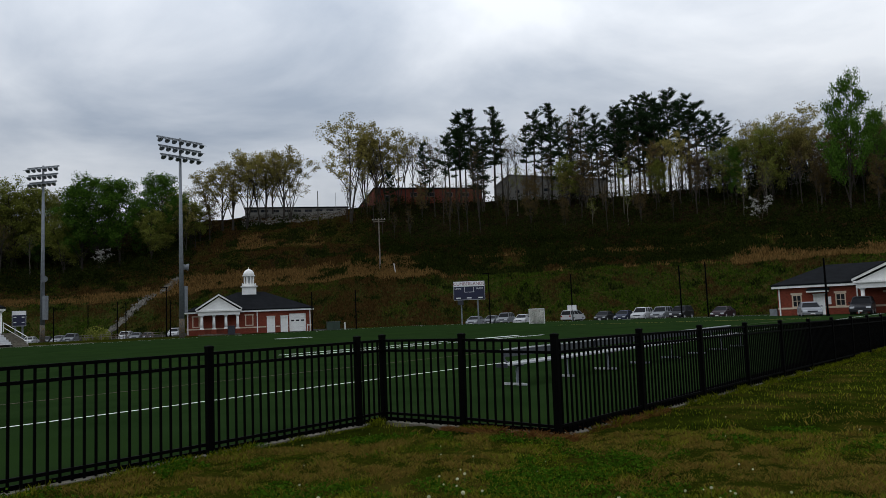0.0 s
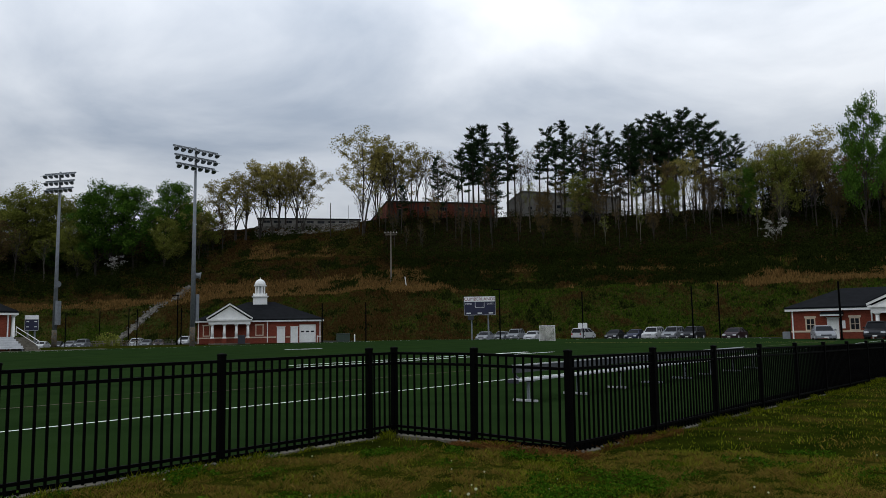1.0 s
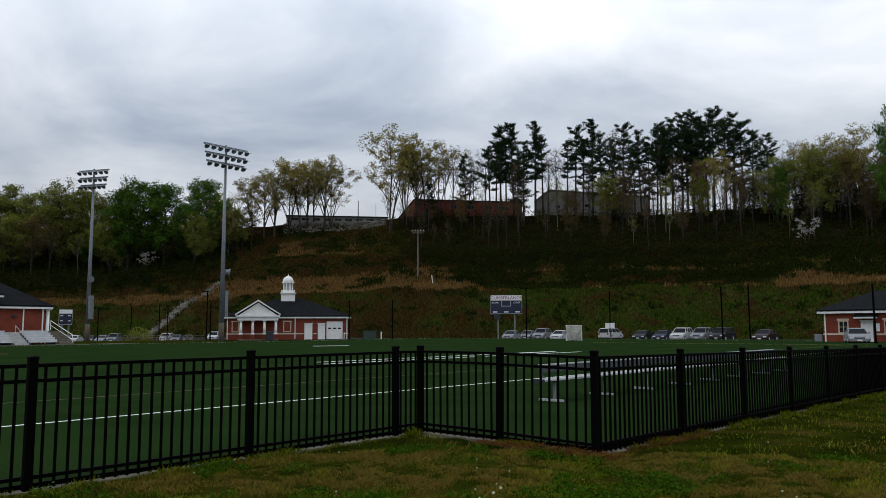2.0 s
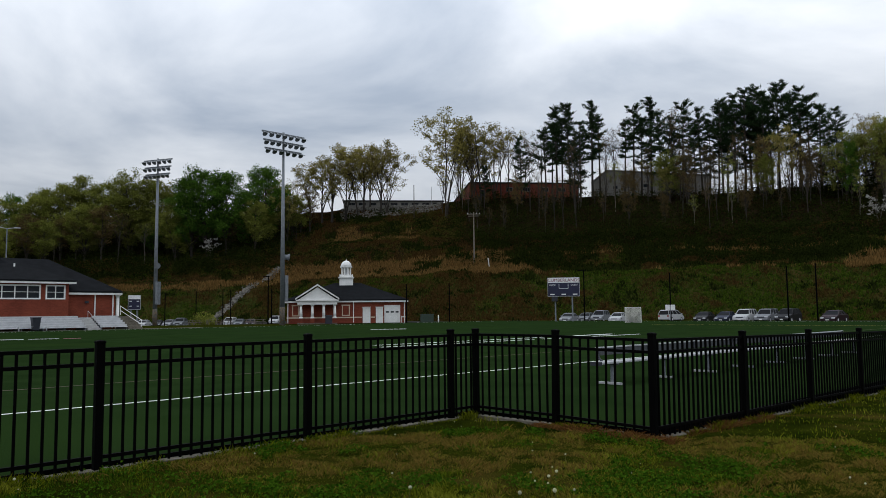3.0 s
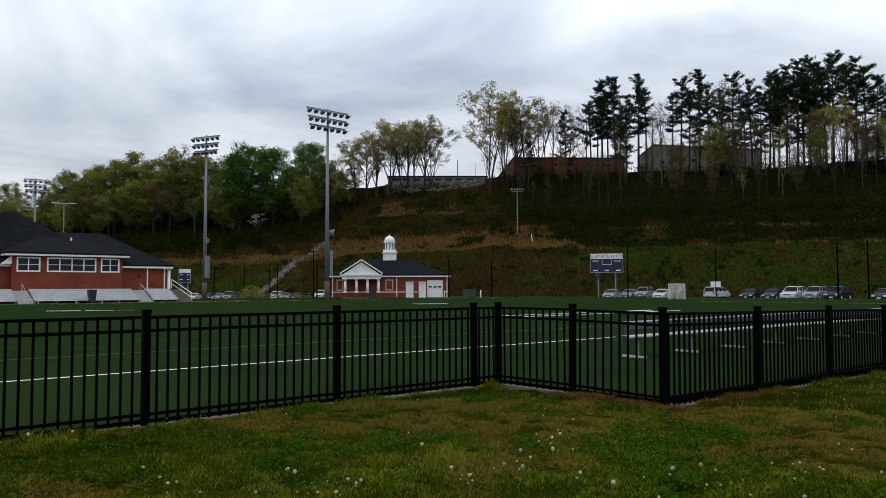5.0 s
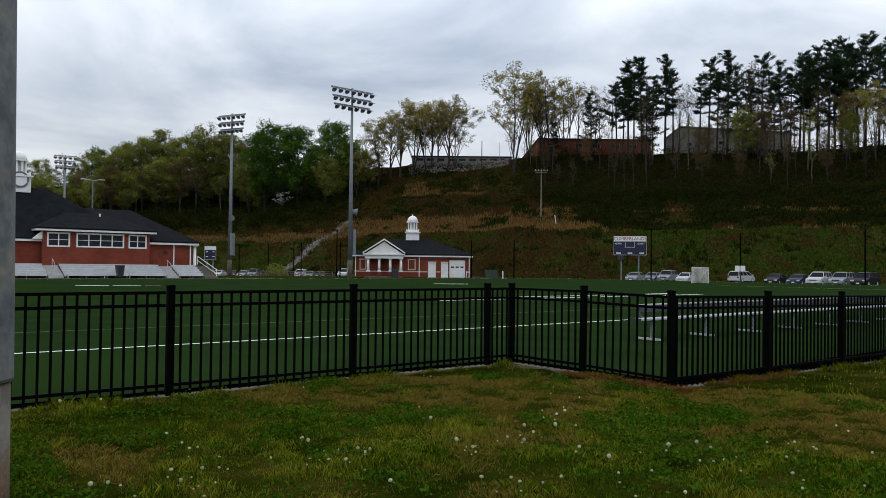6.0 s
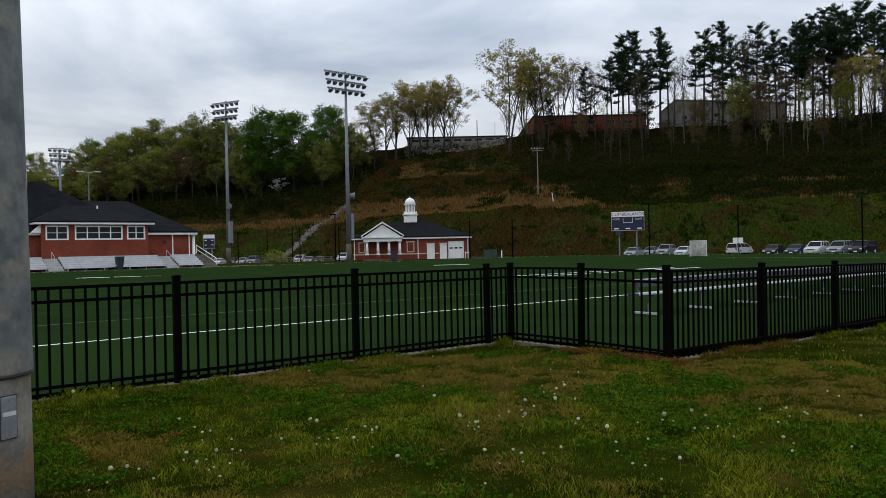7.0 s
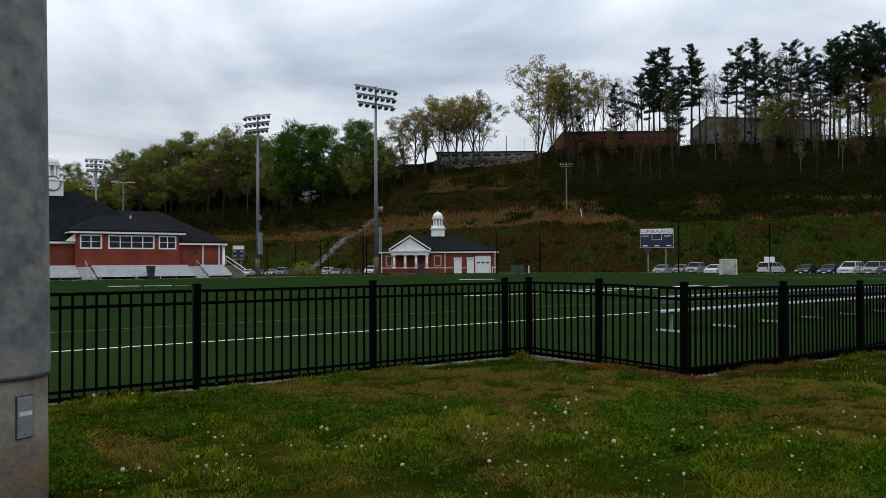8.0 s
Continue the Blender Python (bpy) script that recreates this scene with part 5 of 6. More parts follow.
# ---------- trees ----------
def crown_tree(rng, H, radius, base, leaves, size, limbs=10, stems=1, thick=0.014, puff=0.03, steep=1.0):
    """Limbs and leaf corners of a broadleaved tree: rising limbs that fork into twigs, leaves in clumps at the twigs."""
    wood, tips = MB(), []
    for s in range(stems):
        spread = 0.13 if stems > 1 else 0.03
        lean = Vector((rng.gauss(0, spread), rng.gauss(0, spread), 0))
        top = H * rng.uniform(0.80, 0.93)
        axis = []
        for k in range(8):
            t = k / 7
            wob = Vector((rng.gauss(0, 0.008), rng.gauss(0, 0.008), 0)) * H * t
            axis.append(lean * (H * t ** 1.3) + wob + Vector((0, 0, top * t - 0.5 * (1 - t))))
        r0 = H * thick / math.sqrt(stems)
        wood.tube(axis, [r0 * (1.25 if k == 0 else 1) * (1 - 0.9 * k / 7) + 0.015 for k in range(8)], 7, False)

        def on(t):
            k = min(int(t * 7), 6)
            return axis[k].lerp(axis[k + 1], t * 7 - k)

        n = max(4, limbs // stems)
        for i in range(n):
            t = base * 0.7 + (0.97 - base * 0.7) * (i + rng.random()) / n
            f = max(0.0, (t - base * 0.7) / (1 - base * 0.7))
            a = i * 2.4 + rng.uniform(-0.6, 0.6)
            reach = radius * H * (0.62 + 1.2 * f - 1.55 * f * f) * rng.uniform(0.55, 1.15)
            rise = steep * H * (0.27 * (1 - f) + 0.05) * rng.uniform(0.7, 1.25)
            p0 = on(t)
            out = Vector((math.cos(a), math.sin(a), 0))
            p1 = p0 + out * reach * 0.42 + Vector((0, 0, rise * 0.55))
            p2 = p0 + out * reach + Vector((rng.gauss(0, 0.02) * H, rng.gauss(0, 0.02) * H, rise))
            rl = r0 * (1 - 0.85 * t) * 0.6 + 0.012
            wood.tube([p0, p1, p2], [rl, rl * 0.65, 0.014], 4, False)
            for k in range(5):
                u = 0.35 + 0.65 * (k + rng.random()) / 5
                q = (p0 * (1 - u) + p1 * u).lerp(p1 * (1 - u) + p2 * u, u)
                d = Vector((rng.gauss(0, 1), rng.gauss(0, 1), rng.gauss(0.75 * steep, 0.4))) + out * 0.6
                e = q + d.normalized() * H * rng.uniform(0.05, 0.105)
                wood.tube([q, q.lerp(e, 0.5) + Vector((0, 0, 0.006 * H)), e], [rl * 0.36, rl * 0.24, 0.008], 3, False)
                tips += [q.lerp(e, 0.6), e]
                for m in range(3):
                    d2 = d.normalized() + Vector((rng.gauss(0, 0.7), rng.gauss(0, 0.7), rng.gauss(0.1, 0.5)))
                    e2 = q.lerp(e, rng.uniform(0.35, 1)) + d2.normalized() * H * rng.uniform(0.025, 0.06)
                    wood.tube([q.lerp(e, 0.6), e2], [rl * 0.2, 0.006], 3, False)
                    tips.append(e2)
    k = H / max(q.z for q in tips)
    wood.v = [(x, y, z * k) for x, y, z in wood.v]
    P = np.array([(q.x, q.y, q.z * k) for q in tips])
    nr = np.random.default_rng(rng.randint(0, 10 ** 6))
    w = nr.uniform(0.1, 1.0, len(P)) ** 1.6
    pick = nr.choice(len(P), leaves, p=w / w.sum())
    c = P[pick] + np.clip(nr.normal(0, 1, (leaves, 3)), -1.7, 1.7) * puff * H * np.array([1, 1, 0.7])
    return wood, leaf_quads(nr, c, size)


def leaf_quads(nr, c, size, flat=0.0, aspect=0.62):
    n = len(c)
    u = nr.normal(0, 1, (n, 3))
    u[:, 2] *= 1 - flat
    u /= np.linalg.norm(u, axis=1, keepdims=True)
    w = np.cross(u, nr.normal(0, 1, (n, 3)))
    w /= np.linalg.norm(w, axis=1, keepdims=True)
    s = size * nr.uniform(0.55, 1.35, (n, 1))
    u, w = u * s, w * s * aspect
    return np.stack([c - u, c + w, c + u, c - w], 1).reshape(-1, 3)


def pine_tree(rng, H, start, width):
    """A white pine: whorls of level boughs that turn up at the tips, needles in flat plumes along them."""
    wood = MB()
    lean = Vector((rng.gauss(0, 0.015), rng.gauss(0, 0.015), 1))
    wood.tube([lean * (H * t) - Vector((0, 0, 0.5)) for t in (0, 0.25, 0.5, 0.75, 1)], [H * 0.011, H * 0.0095, H * 0.0075, H * 0.005, 0.03], 7, False)
    nr = np.random.default_rng(rng.randint(0, 10 ** 6))
    centres, dirs = [], []
    z = H * start
    side = rng.uniform(0, 2 * math.pi)
    while z < H * 0.985:
        f = (z / H - start) / (1 - start)
        ln = width * min(1.0, 0.45 + 1.9 * f) * (1 - f) ** 0.62 * rng.uniform(0.75, 1.2) + 0.35
        for k in range(rng.randint(3, 5)):
            if rng.random() < (0.38 if f < 0.4 else 0.15):
                continue
            a = rng.uniform(0, 2 * math.pi)
            L = ln * rng.uniform(0.4, 1.3) * (1 + 0.22 * math.cos(a - side))
            d = Vector((math.cos(a), math.sin(a), rng.uniform(-0.08, 0.22) + 0.55 * f))
            p0 = lean * z
            p1, p2 = p0 + d * L * 0.55, p0 + d * L + Vector((0, 0, 0.20 * L))
            wood.tube([p0, p1, p2], [0.07, 0.045, 0.015], 3, False)
            across = Vector((-math.sin(a), math.cos(a), 0))
            for j in range(int(7 + L * 5.4)):
                t = rng.uniform(0.22, 1.05)
                q = (p0 * (1 - t) + p1 * t).lerp(p1 * (1 - t) + p2 * t, t) + across * rng.gauss(0, 0.15 * L * (1.15 - 0.6 * t))
                centres.append((q.x, q.y, q.z + rng.gauss(0.05, 0.09)))
                dirs.append((d.x * 0.8, d.y * 0.8, 0.45 + 0.4 * f))
        z += H * 0.029 * rng.uniform(0.7, 1.7)
    C, D = np.repeat(np.array(centres), 5, 0), np.repeat(np.array(dirs), 5, 0)
    n = len(C)
    C = C + nr.normal(0, 1, (n, 3)) * np.array([0.17, 0.17, 0.07])
    u = D + nr.normal(0, 0.55, (n, 3)) * np.array([1, 1, 0.6])
    u /= np.linalg.norm(u, axis=1, keepdims=True)
    w = np.cross(u, nr.normal(0, 1, (n, 3)))
    w /= np.linalg.norm(w, axis=1, keepdims=True)
    s = nr.uniform(0.26, 0.52, (n, 1))
    return wood, np.stack([C - u * s * 0.3, C + w * s * 0.15, C + u * s, C - w * s * 0.15], 1).reshape(-1, 3)


UNIT = 18.0   # the height at which the tree models are built
RNG = random.Random(7)


def tree_model(name, maker, bark, leaf, label, category="tree", group="hillside trees"):
    wood, lv = maker
    ob = thing(name, pose(0, 0, -100), label, category, group)
    part("trunk", wood, bark, ob, smooth=True)
    cr = new("crown", quads("crown", lv, 4, leaf))
    cr.parent = ob
    return ob


MODELS = {
    "sparse": [tree_model("tree", crown_tree(RNG, UNIT, 0.34, 0.26, 5200, 0.15, 18, s, puff=0.019, steep=1.35), M_BARK, M_LEAF_Y, "spring tree with thin yellow-green leaves on the hilltop") for s in (3, 2, 2, 1)],
    "bare": [tree_model("tree", crown_tree(RNG, UNIT, 0.17, 0.45, 700, 0.13, 13, 1, thick=0.011, puff=0.012, steep=1.2), M_BARK, M_LEAF_B, "nearly bare slender tree with bronze buds") for s in (1, 1, 1)],
    "green": [tree_model("tree", crown_tree(RNG, UNIT, 0.36, 0.10, 15000, 0.17, 24, s, puff=0.030), M_BARK, M_LEAF_G, "full bright green leafy tree on the slope") for s in (1, 2)],
    "olive": [tree_model("tree", crown_tree(RNG, UNIT, 0.34, 0.12, 12500, 0.16, 24, s, puff=0.030), M_BARK, M_LEAF_M, "olive green woodland tree on the slope") for s in (1, 2, 1)],
    "bronze": [tree_model("tree", crown_tree(RNG, UNIT, 0.24, 0.22, 5200, 0.15, 16, 1, puff=0.022), M_BARK, M_LEAF_B, "brownish budding woodland tree") for s in (1, 1)],
    "pale": [tree_model("tree", crown_tree(RNG, UNIT, 0.17, 0.5, 900, 0.16, 12, 1, thick=0.011, puff=0.014, steep=1.2), M_BARKPALE, M_LEAF_M, "pale-barked thin tree with few leaves") for s in (1, 1)],
    "pine": [tree_model("pine_tree", pine_tree(RNG, UNIT, a, b), M_BARK, M_NEEDLE, "tall dark pine with a ragged crown", "pine") for a, b in ((0.36, 3.0), (0.46, 2.5), (0.22, 3.2), (0.52, 2.3), (0.4, 2.2))],
}
PICK = random.Random(3)


def plant(kind, az, r, top_el=None, height=None, wide=1.0):
    x, y = at_az(az, r)
    z = hz(x, y)
    h = height or (1.5 + (top_el + slope_of(az)) * r - z)
    s = h / UNIT
    src = PICK.choice(MODELS[kind])
    ob = copy_thing(src, pose(x, y, z - 0.1, 0, 0, PICK.uniform(0, 360)))
    ob.scale = (s * wide, s * wide, s)
    return ob


for a, e, r in ((46.5, 0.256, 208), (43.8, 0.258, 210), (44.5, 0.24, 214), (45.3, 0.248, 216), (51.5, 0.228, 228), (53.2, 0.228, 230), (52.3, 0.215, 236), (55.2, 0.213, 232), (56.7, 0.195, 240), (14.9, 0.242, 190), (16.4, 0.222, 192), (13.1, 0.223, 194), (42.8, 0.25, 214), (51.0, 0.220, 226), (54.2, 0.216, 230), (55.9, 0.203, 234), (52.8, 0.221, 232)):
    plant("sparse", a, r, e, wide=1.1)
for a, e, r in ((41.7, 0.248, 214), (40.5, 0.24, 212), (39.2, 0.247, 210), (33.7, 0.245, 206), (57.8, 0.182, 244), (78.8, 0.13, 270), (29.6, 0.266, 204), (17.1, 0.234, 196), (13.8, 0.228, 198), (42.3, 0.235, 212), (34.4, 0.235, 206), (58.6, 0.172, 246), (59.2, 0.168, 244)):
    plant("bare", a, r, e)
for a, e, r in ((60.1, 0.191, 228), (64.2, 0.188, 228), (62.9, 0.183, 226), (65.3, 0.172, 230), (10.9, 0.271, 172), (9.0, 0.225, 182), (76.3, 0.14, 262), (61.5, 0.16, 238), (18.0, 0.20, 186)):
    plant("green", a, r, e, wide=0.5 if a < 20 else 1.0)
for a, e, r in ((66.9, 0.165, 240), (69.5, 0.175, 244), (68.1, 0.167, 242), (71.1, 0.157, 246), (72.7, 0.166, 250), (73.8, 0.155, 250), (75.5, 0.147, 256), (77.2, 0.134, 262), (80.2, 0.121, 268), (81.3, 0.119, 268), (82.8, 0.115, 268), (84.5, 0.115, 268), (18.3, 0.211, 188), (29.8, 0.204, 196), (70.3, 0.16, 248), (74.6, 0.148, 256)):
    plant("olive", a, r, e, wide=1.1)
for a, e, r in ((38.0, 0.272, 208), (37.0, 0.274, 210), (35.4, 0.277, 207), (38.8, 0.245, 204), (32.4, 0.268, 206), (31.1, 0.277, 208), (30.3, 0.257, 202), (28.9, 0.268, 205), (27.5, 0.258, 204), (28.0, 0.235, 200), (26.1, 0.268, 202), (26.4, 0.252, 206), (24.6, 0.277, 203),
                (23.8, 0.279, 206), (23.2, 0.27, 201), (22.4, 0.278, 204), (21.0, 0.272, 203), (25.3, 0.272, 206), (18.7, 0.241, 198), (43.6, 0.196, 204), (40.7, 0.233, 208), (36.3, 0.25, 203), (33.0, 0.25, 205), (21.6, 0.262, 200), (19.8, 0.25, 200), (37.6, 0.255, 212), (36.7, 0.235, 206), (34.8, 0.258, 210), (31.8, 0.25, 210), (29.4, 0.25, 209), (27.0, 0.245, 209), (24.2, 0.26, 210), (22.8, 0.262, 210), (20.4, 0.262, 207), (25.8, 0.258, 210), (38.4, 0.25, 212)):
    plant("pine", a, r, e, wide=1.15)

# the woods between them: left slope dense, right slope thin trunks below the ridge
WOODS = random.Random(11)
for i in range(150):
    a = WOODS.uniform(59.5, 92)
    r = float(np.interp(a, AZ, TOP)) - WOODS.uniform(0, 34)
    cap = float(np.interp(a, [58, 64, 70, 76, 82, 92], [0.135, 0.135, 0.140, 0.125, 0.108, 0.10]))
    x, y = at_az(a, r)
    h = min(1.5 + cap * r * WOODS.uniform(0.8, 1.0) - hz(x, y), 17)
    if h > 3.5:
        plant(WOODS.choice(("olive", "olive", "bronze", "bare", "green", "bronze", "pale")), a, r, height=h, wide=1.15)
for i in range(85):
    a = WOODS.uniform(6, 47)
    f, t = float(np.interp(a, AZ, FOOT)), float(np.interp(a, AZ, TOP))
    r = f + (t - f) * WOODS.uniform(0.62, 0.99)
    h = WOODS.uniform(7, 15)
    if 34.5 < a < 46.6 and r > t - 12:
        h *= 0.7
    plant(WOODS.choice(("bare", "bare", "bare", "bronze", "bare", "pale", "bare")), a, r, height=h, wide=0.8)
for i in range(44):
    a = WOODS.uniform(8, 46)
    r = float(np.interp(a, AZ, TOP)) - WOODS.uniform(0, 14)
    kind = "bare" if 34 < a < 46 else WOODS.choice(("bare", "bare", "sparse", "bronze", "bare", "olive"))
    plant(kind, a, r, top_el=WOODS.uniform(0.185, 0.235), wide=0.75)
for i in range(30):
    a = WOODS.uniform(5, 20.5)
    plant(WOODS.choice(("bronze", "bare", "bare", "bronze")), a, float(np.interp(a, AZ, TOP)) + WOODS.uniform(-14, 6), top_el=WOODS.uniform(0.175, 0.215), wide=1.1)
for i in range(12):
    a = WOODS.uniform(56.5, 62)
    plant(WOODS.choice(("bronze", "olive", "bare", "sparse")), a, 240 - WOODS.uniform(0, 18), top_el=WOODS.uniform(0.145, 0.178), wide=1.0)
for kind in MODELS.values():
    for ob in kind:
        for o in (*ob.children_recursive, ob):
            bpy.data.objects.remove(o)

# flowering dogwoods
dog = tree_model("tree", crown_tree(random.Random(5), UNIT, 0.42, 0.35, 900, 0.34, 12, 2, puff=0.02, steep=0.5), M_BARKPALE, M_BLOSSOM, "small white-flowering dogwood in the dark woods")
for a, r, e, wd in ((16.5, 168, 0.130, 1.1), (64.0, 226, 0.096, 1.3)):
    x, y = at_az(a, r)
    s = (1.5 + e * r - hz(x, y)) / UNIT
    d = copy_thing(dog, pose(x, y, hz(x, y), 0, 0, 40))
    d.scale = (s * wd, s * wd, s)
for o in (*dog.children_recursive, dog):
    bpy.data.objects.remove(o)


# ---------- undergrowth, brush and grasses as stuff ----------
NR = np.random.default_rng(4)


def scatter(n, az0, az1, u0, u1):
    a = NR.uniform(az0, az1, n)
    f, t = np.interp(a, AZ, FOOT), np.interp(a, AZ, TOP)
    r = f + (t - f) * NR.uniform(u0, u1, n)
    x, y = EX + r * np.cos(np.radians(a)), EY + r * np.sin(np.radians(a))
    return a, r, x, y, hill(x, y)


def clumps(name, n, per, az0, az1, u0, u1, size, height, leafsize, material, label, keep=None):
    a, r, x, y, z = scatter(n, az0, az1, u0, u1)
    if keep is not None:
        k = keep(a, r, x, y)
        x, y, z = x[k], y[k], z[k]
    m = len(x)
    R = size * NR.uniform(0.5, 1.5, m)
    Hh = height * NR.uniform(0.5, 1.4, m)
    v = NR.normal(0, 1, (m, per, 3))
    v /= np.linalg.norm(v, axis=2, keepdims=True)
    v *= NR.uniform(0.55, 1.0, (m, per, 1)) ** 0.5
    c = np.stack([x[:, None] + v[..., 0] * R[:, None], y[:, None] + v[..., 1] * R[:, None], z[:, None] + (v[..., 2] * 0.5 + 0.45) * Hh[:, None]], -1).reshape(-1, 3)
    ob = new(name, quads(name, leaf_quads(NR, c, leafsize), 4, material))
    return tagged(ob, label, "undergrowth", kind="stuff")


def lattice(ix, iy, seed):
    q = np.sin(ix * 127.1 + iy * 311.7 + seed * 74.7) * 43758.5453
    return q - np.floor(q)


def patches(x, y, seed, octaves=4):
    """Cloud-like noise between 0 and 1."""
    out, amp, total = np.zeros_like(x), 1.0, 0.0
    for o in range(octaves):
        ix, iy = np.floor(x), np.floor(y)
        fx, fy = x - ix, y - iy
        fx, fy = fx * fx * (3 - 2 * fx), fy * fy * (3 - 2 * fy)
        a = lattice(ix, iy, seed + o) * (1 - fx) + lattice(ix + 1, iy, seed + o) * fx
        b = lattice(ix, iy + 1, seed + o) * (1 - fx) + lattice(ix + 1, iy + 1, seed + o) * fx
        out += amp * (a * (1 - fy) + b * fy)
        total += amp
        x, y, amp = x * 2.03 + 17.3, y * 2.03 + 5.1, amp * 0.55
    return out / total


def level(v, lo, hi):
    return np.clip((v - lo) / (hi - lo), 0, 1)


def patchy(scale, cut, seed):
    def f(a, r, x, y):
        return patches(x * scale, y * scale, seed) + NR.normal(0, 0.05, len(x)) > cut
    return f


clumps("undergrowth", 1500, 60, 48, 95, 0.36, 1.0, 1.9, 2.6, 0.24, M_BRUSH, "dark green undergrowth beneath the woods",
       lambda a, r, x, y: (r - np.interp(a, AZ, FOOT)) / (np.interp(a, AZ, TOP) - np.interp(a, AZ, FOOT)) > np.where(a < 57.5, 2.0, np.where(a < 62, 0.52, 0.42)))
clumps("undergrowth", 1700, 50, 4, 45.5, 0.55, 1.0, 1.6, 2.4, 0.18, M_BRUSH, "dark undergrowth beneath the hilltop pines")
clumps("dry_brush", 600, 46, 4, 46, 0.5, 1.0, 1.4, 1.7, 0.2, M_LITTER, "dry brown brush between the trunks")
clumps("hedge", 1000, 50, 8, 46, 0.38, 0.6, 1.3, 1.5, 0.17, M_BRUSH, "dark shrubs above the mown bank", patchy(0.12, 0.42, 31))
clumps("shrubs", 420, 50, 45, 63, 0.45, 0.92, 1.3, 1.4, 0.17, M_BANKOLIVE, "olive and brown brush on the open slope", patchy(0.16, 0.48, 12))
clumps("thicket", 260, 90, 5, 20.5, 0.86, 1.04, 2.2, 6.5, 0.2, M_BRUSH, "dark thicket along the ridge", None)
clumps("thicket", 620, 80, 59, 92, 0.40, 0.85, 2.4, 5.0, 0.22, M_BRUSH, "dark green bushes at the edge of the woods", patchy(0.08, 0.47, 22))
clumps("bush", 14, 110, 63.2, 64.3, -0.62, -0.55, 0.9, 2.2, 0.16, M_LEAF_M, "grey-green bush beside the picnic tables")


def tufts(name, x, y, z, height, width, material, label):
    m = len(x)
    th = NR.uniform(0, 2 * np.pi, m)
    h = height * NR.uniform(0.4, 1.3, m)
    w = width * NR.uniform(0.6, 1.4, m)
    dx, dy = np.cos(th) * w, np.sin(th) * w
    lx, ly = NR.normal(0, 0.25, m) * h, NR.normal(0, 0.25, m) * h
    v = np.stack([np.stack([x - dx, y - dy, z - 0.05], -1), np.stack([x + dx, y + dy, z - 0.05], -1), np.stack([x + lx, y + ly, z + h], -1)], 1).reshape(-1, 3)
    return tagged(new(name, quads(name, v, 3, material)), label, "grass", kind="stuff")


def bank_cover(n):
    """Grasses of the bank and the open slope, sorted into streaks along the contour."""
    a, r, x, y, z = scatter(n, -4, 88, 0.0, 0.98)
    low = (NR.uniform(0, 1, n) < 0.75) | ((a > 44.5) & (a < 60))
    k = low & ((a > 44.5) & (a < 60) | ((r - np.interp(a, AZ, FOOT)) / (np.interp(a, AZ, TOP) - np.interp(a, AZ, FOOT)) < 0.66))
    a, r, x, y, z = a[k], r[k], x[k], y[k], z[k]
    n = len(a)
    f, t = np.interp(a, AZ, FOOT), np.interp(a, AZ, TOP)
    u = (r - f) / (t - f)
    long, mid, small = patches(a * 0.30, u * 9, 3), patches(a * 0.9, u * 22, 9), patches(a * 2.6, u * 55, 15)
    jit = NR.normal(0, 0.045, n)
    mix = 0.5 + 1.45 * (0.34 * long + 0.42 * mid + 0.24 * small - 0.5) + jit
    uu = u + 0.06 * (long - 0.5) + 0.03 * (mid - 0.5)
    # tall straw: the open slope in the middle, the cut bank below the left woods, the terrace on the right
    straw = level(a, 35, 42) * level(a, 64, 58) * level(uu, 0.27, 0.31) * level(uu, 0.54, 0.44) * 0.80
    straw = np.maximum(straw, level(a, 56, 60) * level(a, 82, 76) * level(uu, 0.24, 0.28) * level(uu, 0.40, 0.34) * 0.78)
    straw = np.maximum(straw, level(a, 20, 17) * level(uu, 0.30, 0.315) * level(uu, 0.43, 0.40) * 0.9)
    straw = np.maximum(straw, level(a, 48, 44) * level(u + 0.012 * (small - 0.5), 0.292, 0.300) * level(u, 0.325, 0.310) * 0.55)
    straw = np.maximum(straw, level(a, 48, 44) * level(u + 0.012 * (small - 0.5), 0.462, 0.468) * level(u, 0.492, 0.480) * 0.62)
    straw = np.maximum(straw, level(a, 46, 48) * level(a, 58, 54) * level(uu, 0.62, 0.66) * level(uu, 0.86, 0.80) * 0.60)
    is_straw = mix > 1.04 - 0.78 * straw
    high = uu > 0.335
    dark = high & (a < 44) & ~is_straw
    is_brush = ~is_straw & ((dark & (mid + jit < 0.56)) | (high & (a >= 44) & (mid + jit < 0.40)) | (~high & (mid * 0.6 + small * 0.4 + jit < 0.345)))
    rest = ~is_straw & ~is_brush
    warm = 0.13 * level(a, 36, 44) * level(a, 64, 57) - 0.05 * level(a, 40, 30) + 0.06 * high
    tone = 0.5 + 1.35 * (0.45 * long + 0.36 * mid + 0.19 * small - 0.5) + warm + jit
    is_brown = rest & (tone > 0.59)
    is_olive = rest & ~is_brown & (tone > 0.485)
    is_green = rest & ~is_brown & ~is_olive
    for k, name, h, w, m, label in ((is_straw, "straw_grass", 0.75, 0.12, M_STRAW, "tall straw-coloured grass in streaks on the slope"),
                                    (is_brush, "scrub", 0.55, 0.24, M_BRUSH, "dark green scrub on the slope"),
                                    (is_brown, "bank_dry_grass", 0.38, 0.19, M_BANKBROWN, "reddish brown dry grass on the bank"),
                                    (is_olive, "bank_grass", 0.32, 0.20, M_BANKOLIVE, "olive rough grass on the bank"),
                                    (is_green, "bank_grass", 0.30, 0.20, M_BANKGRASS, "rough green grass on the bank")):
        tufts(name, x[k], y[k], z[k], h, w, m, label)


bank_cover(560000)

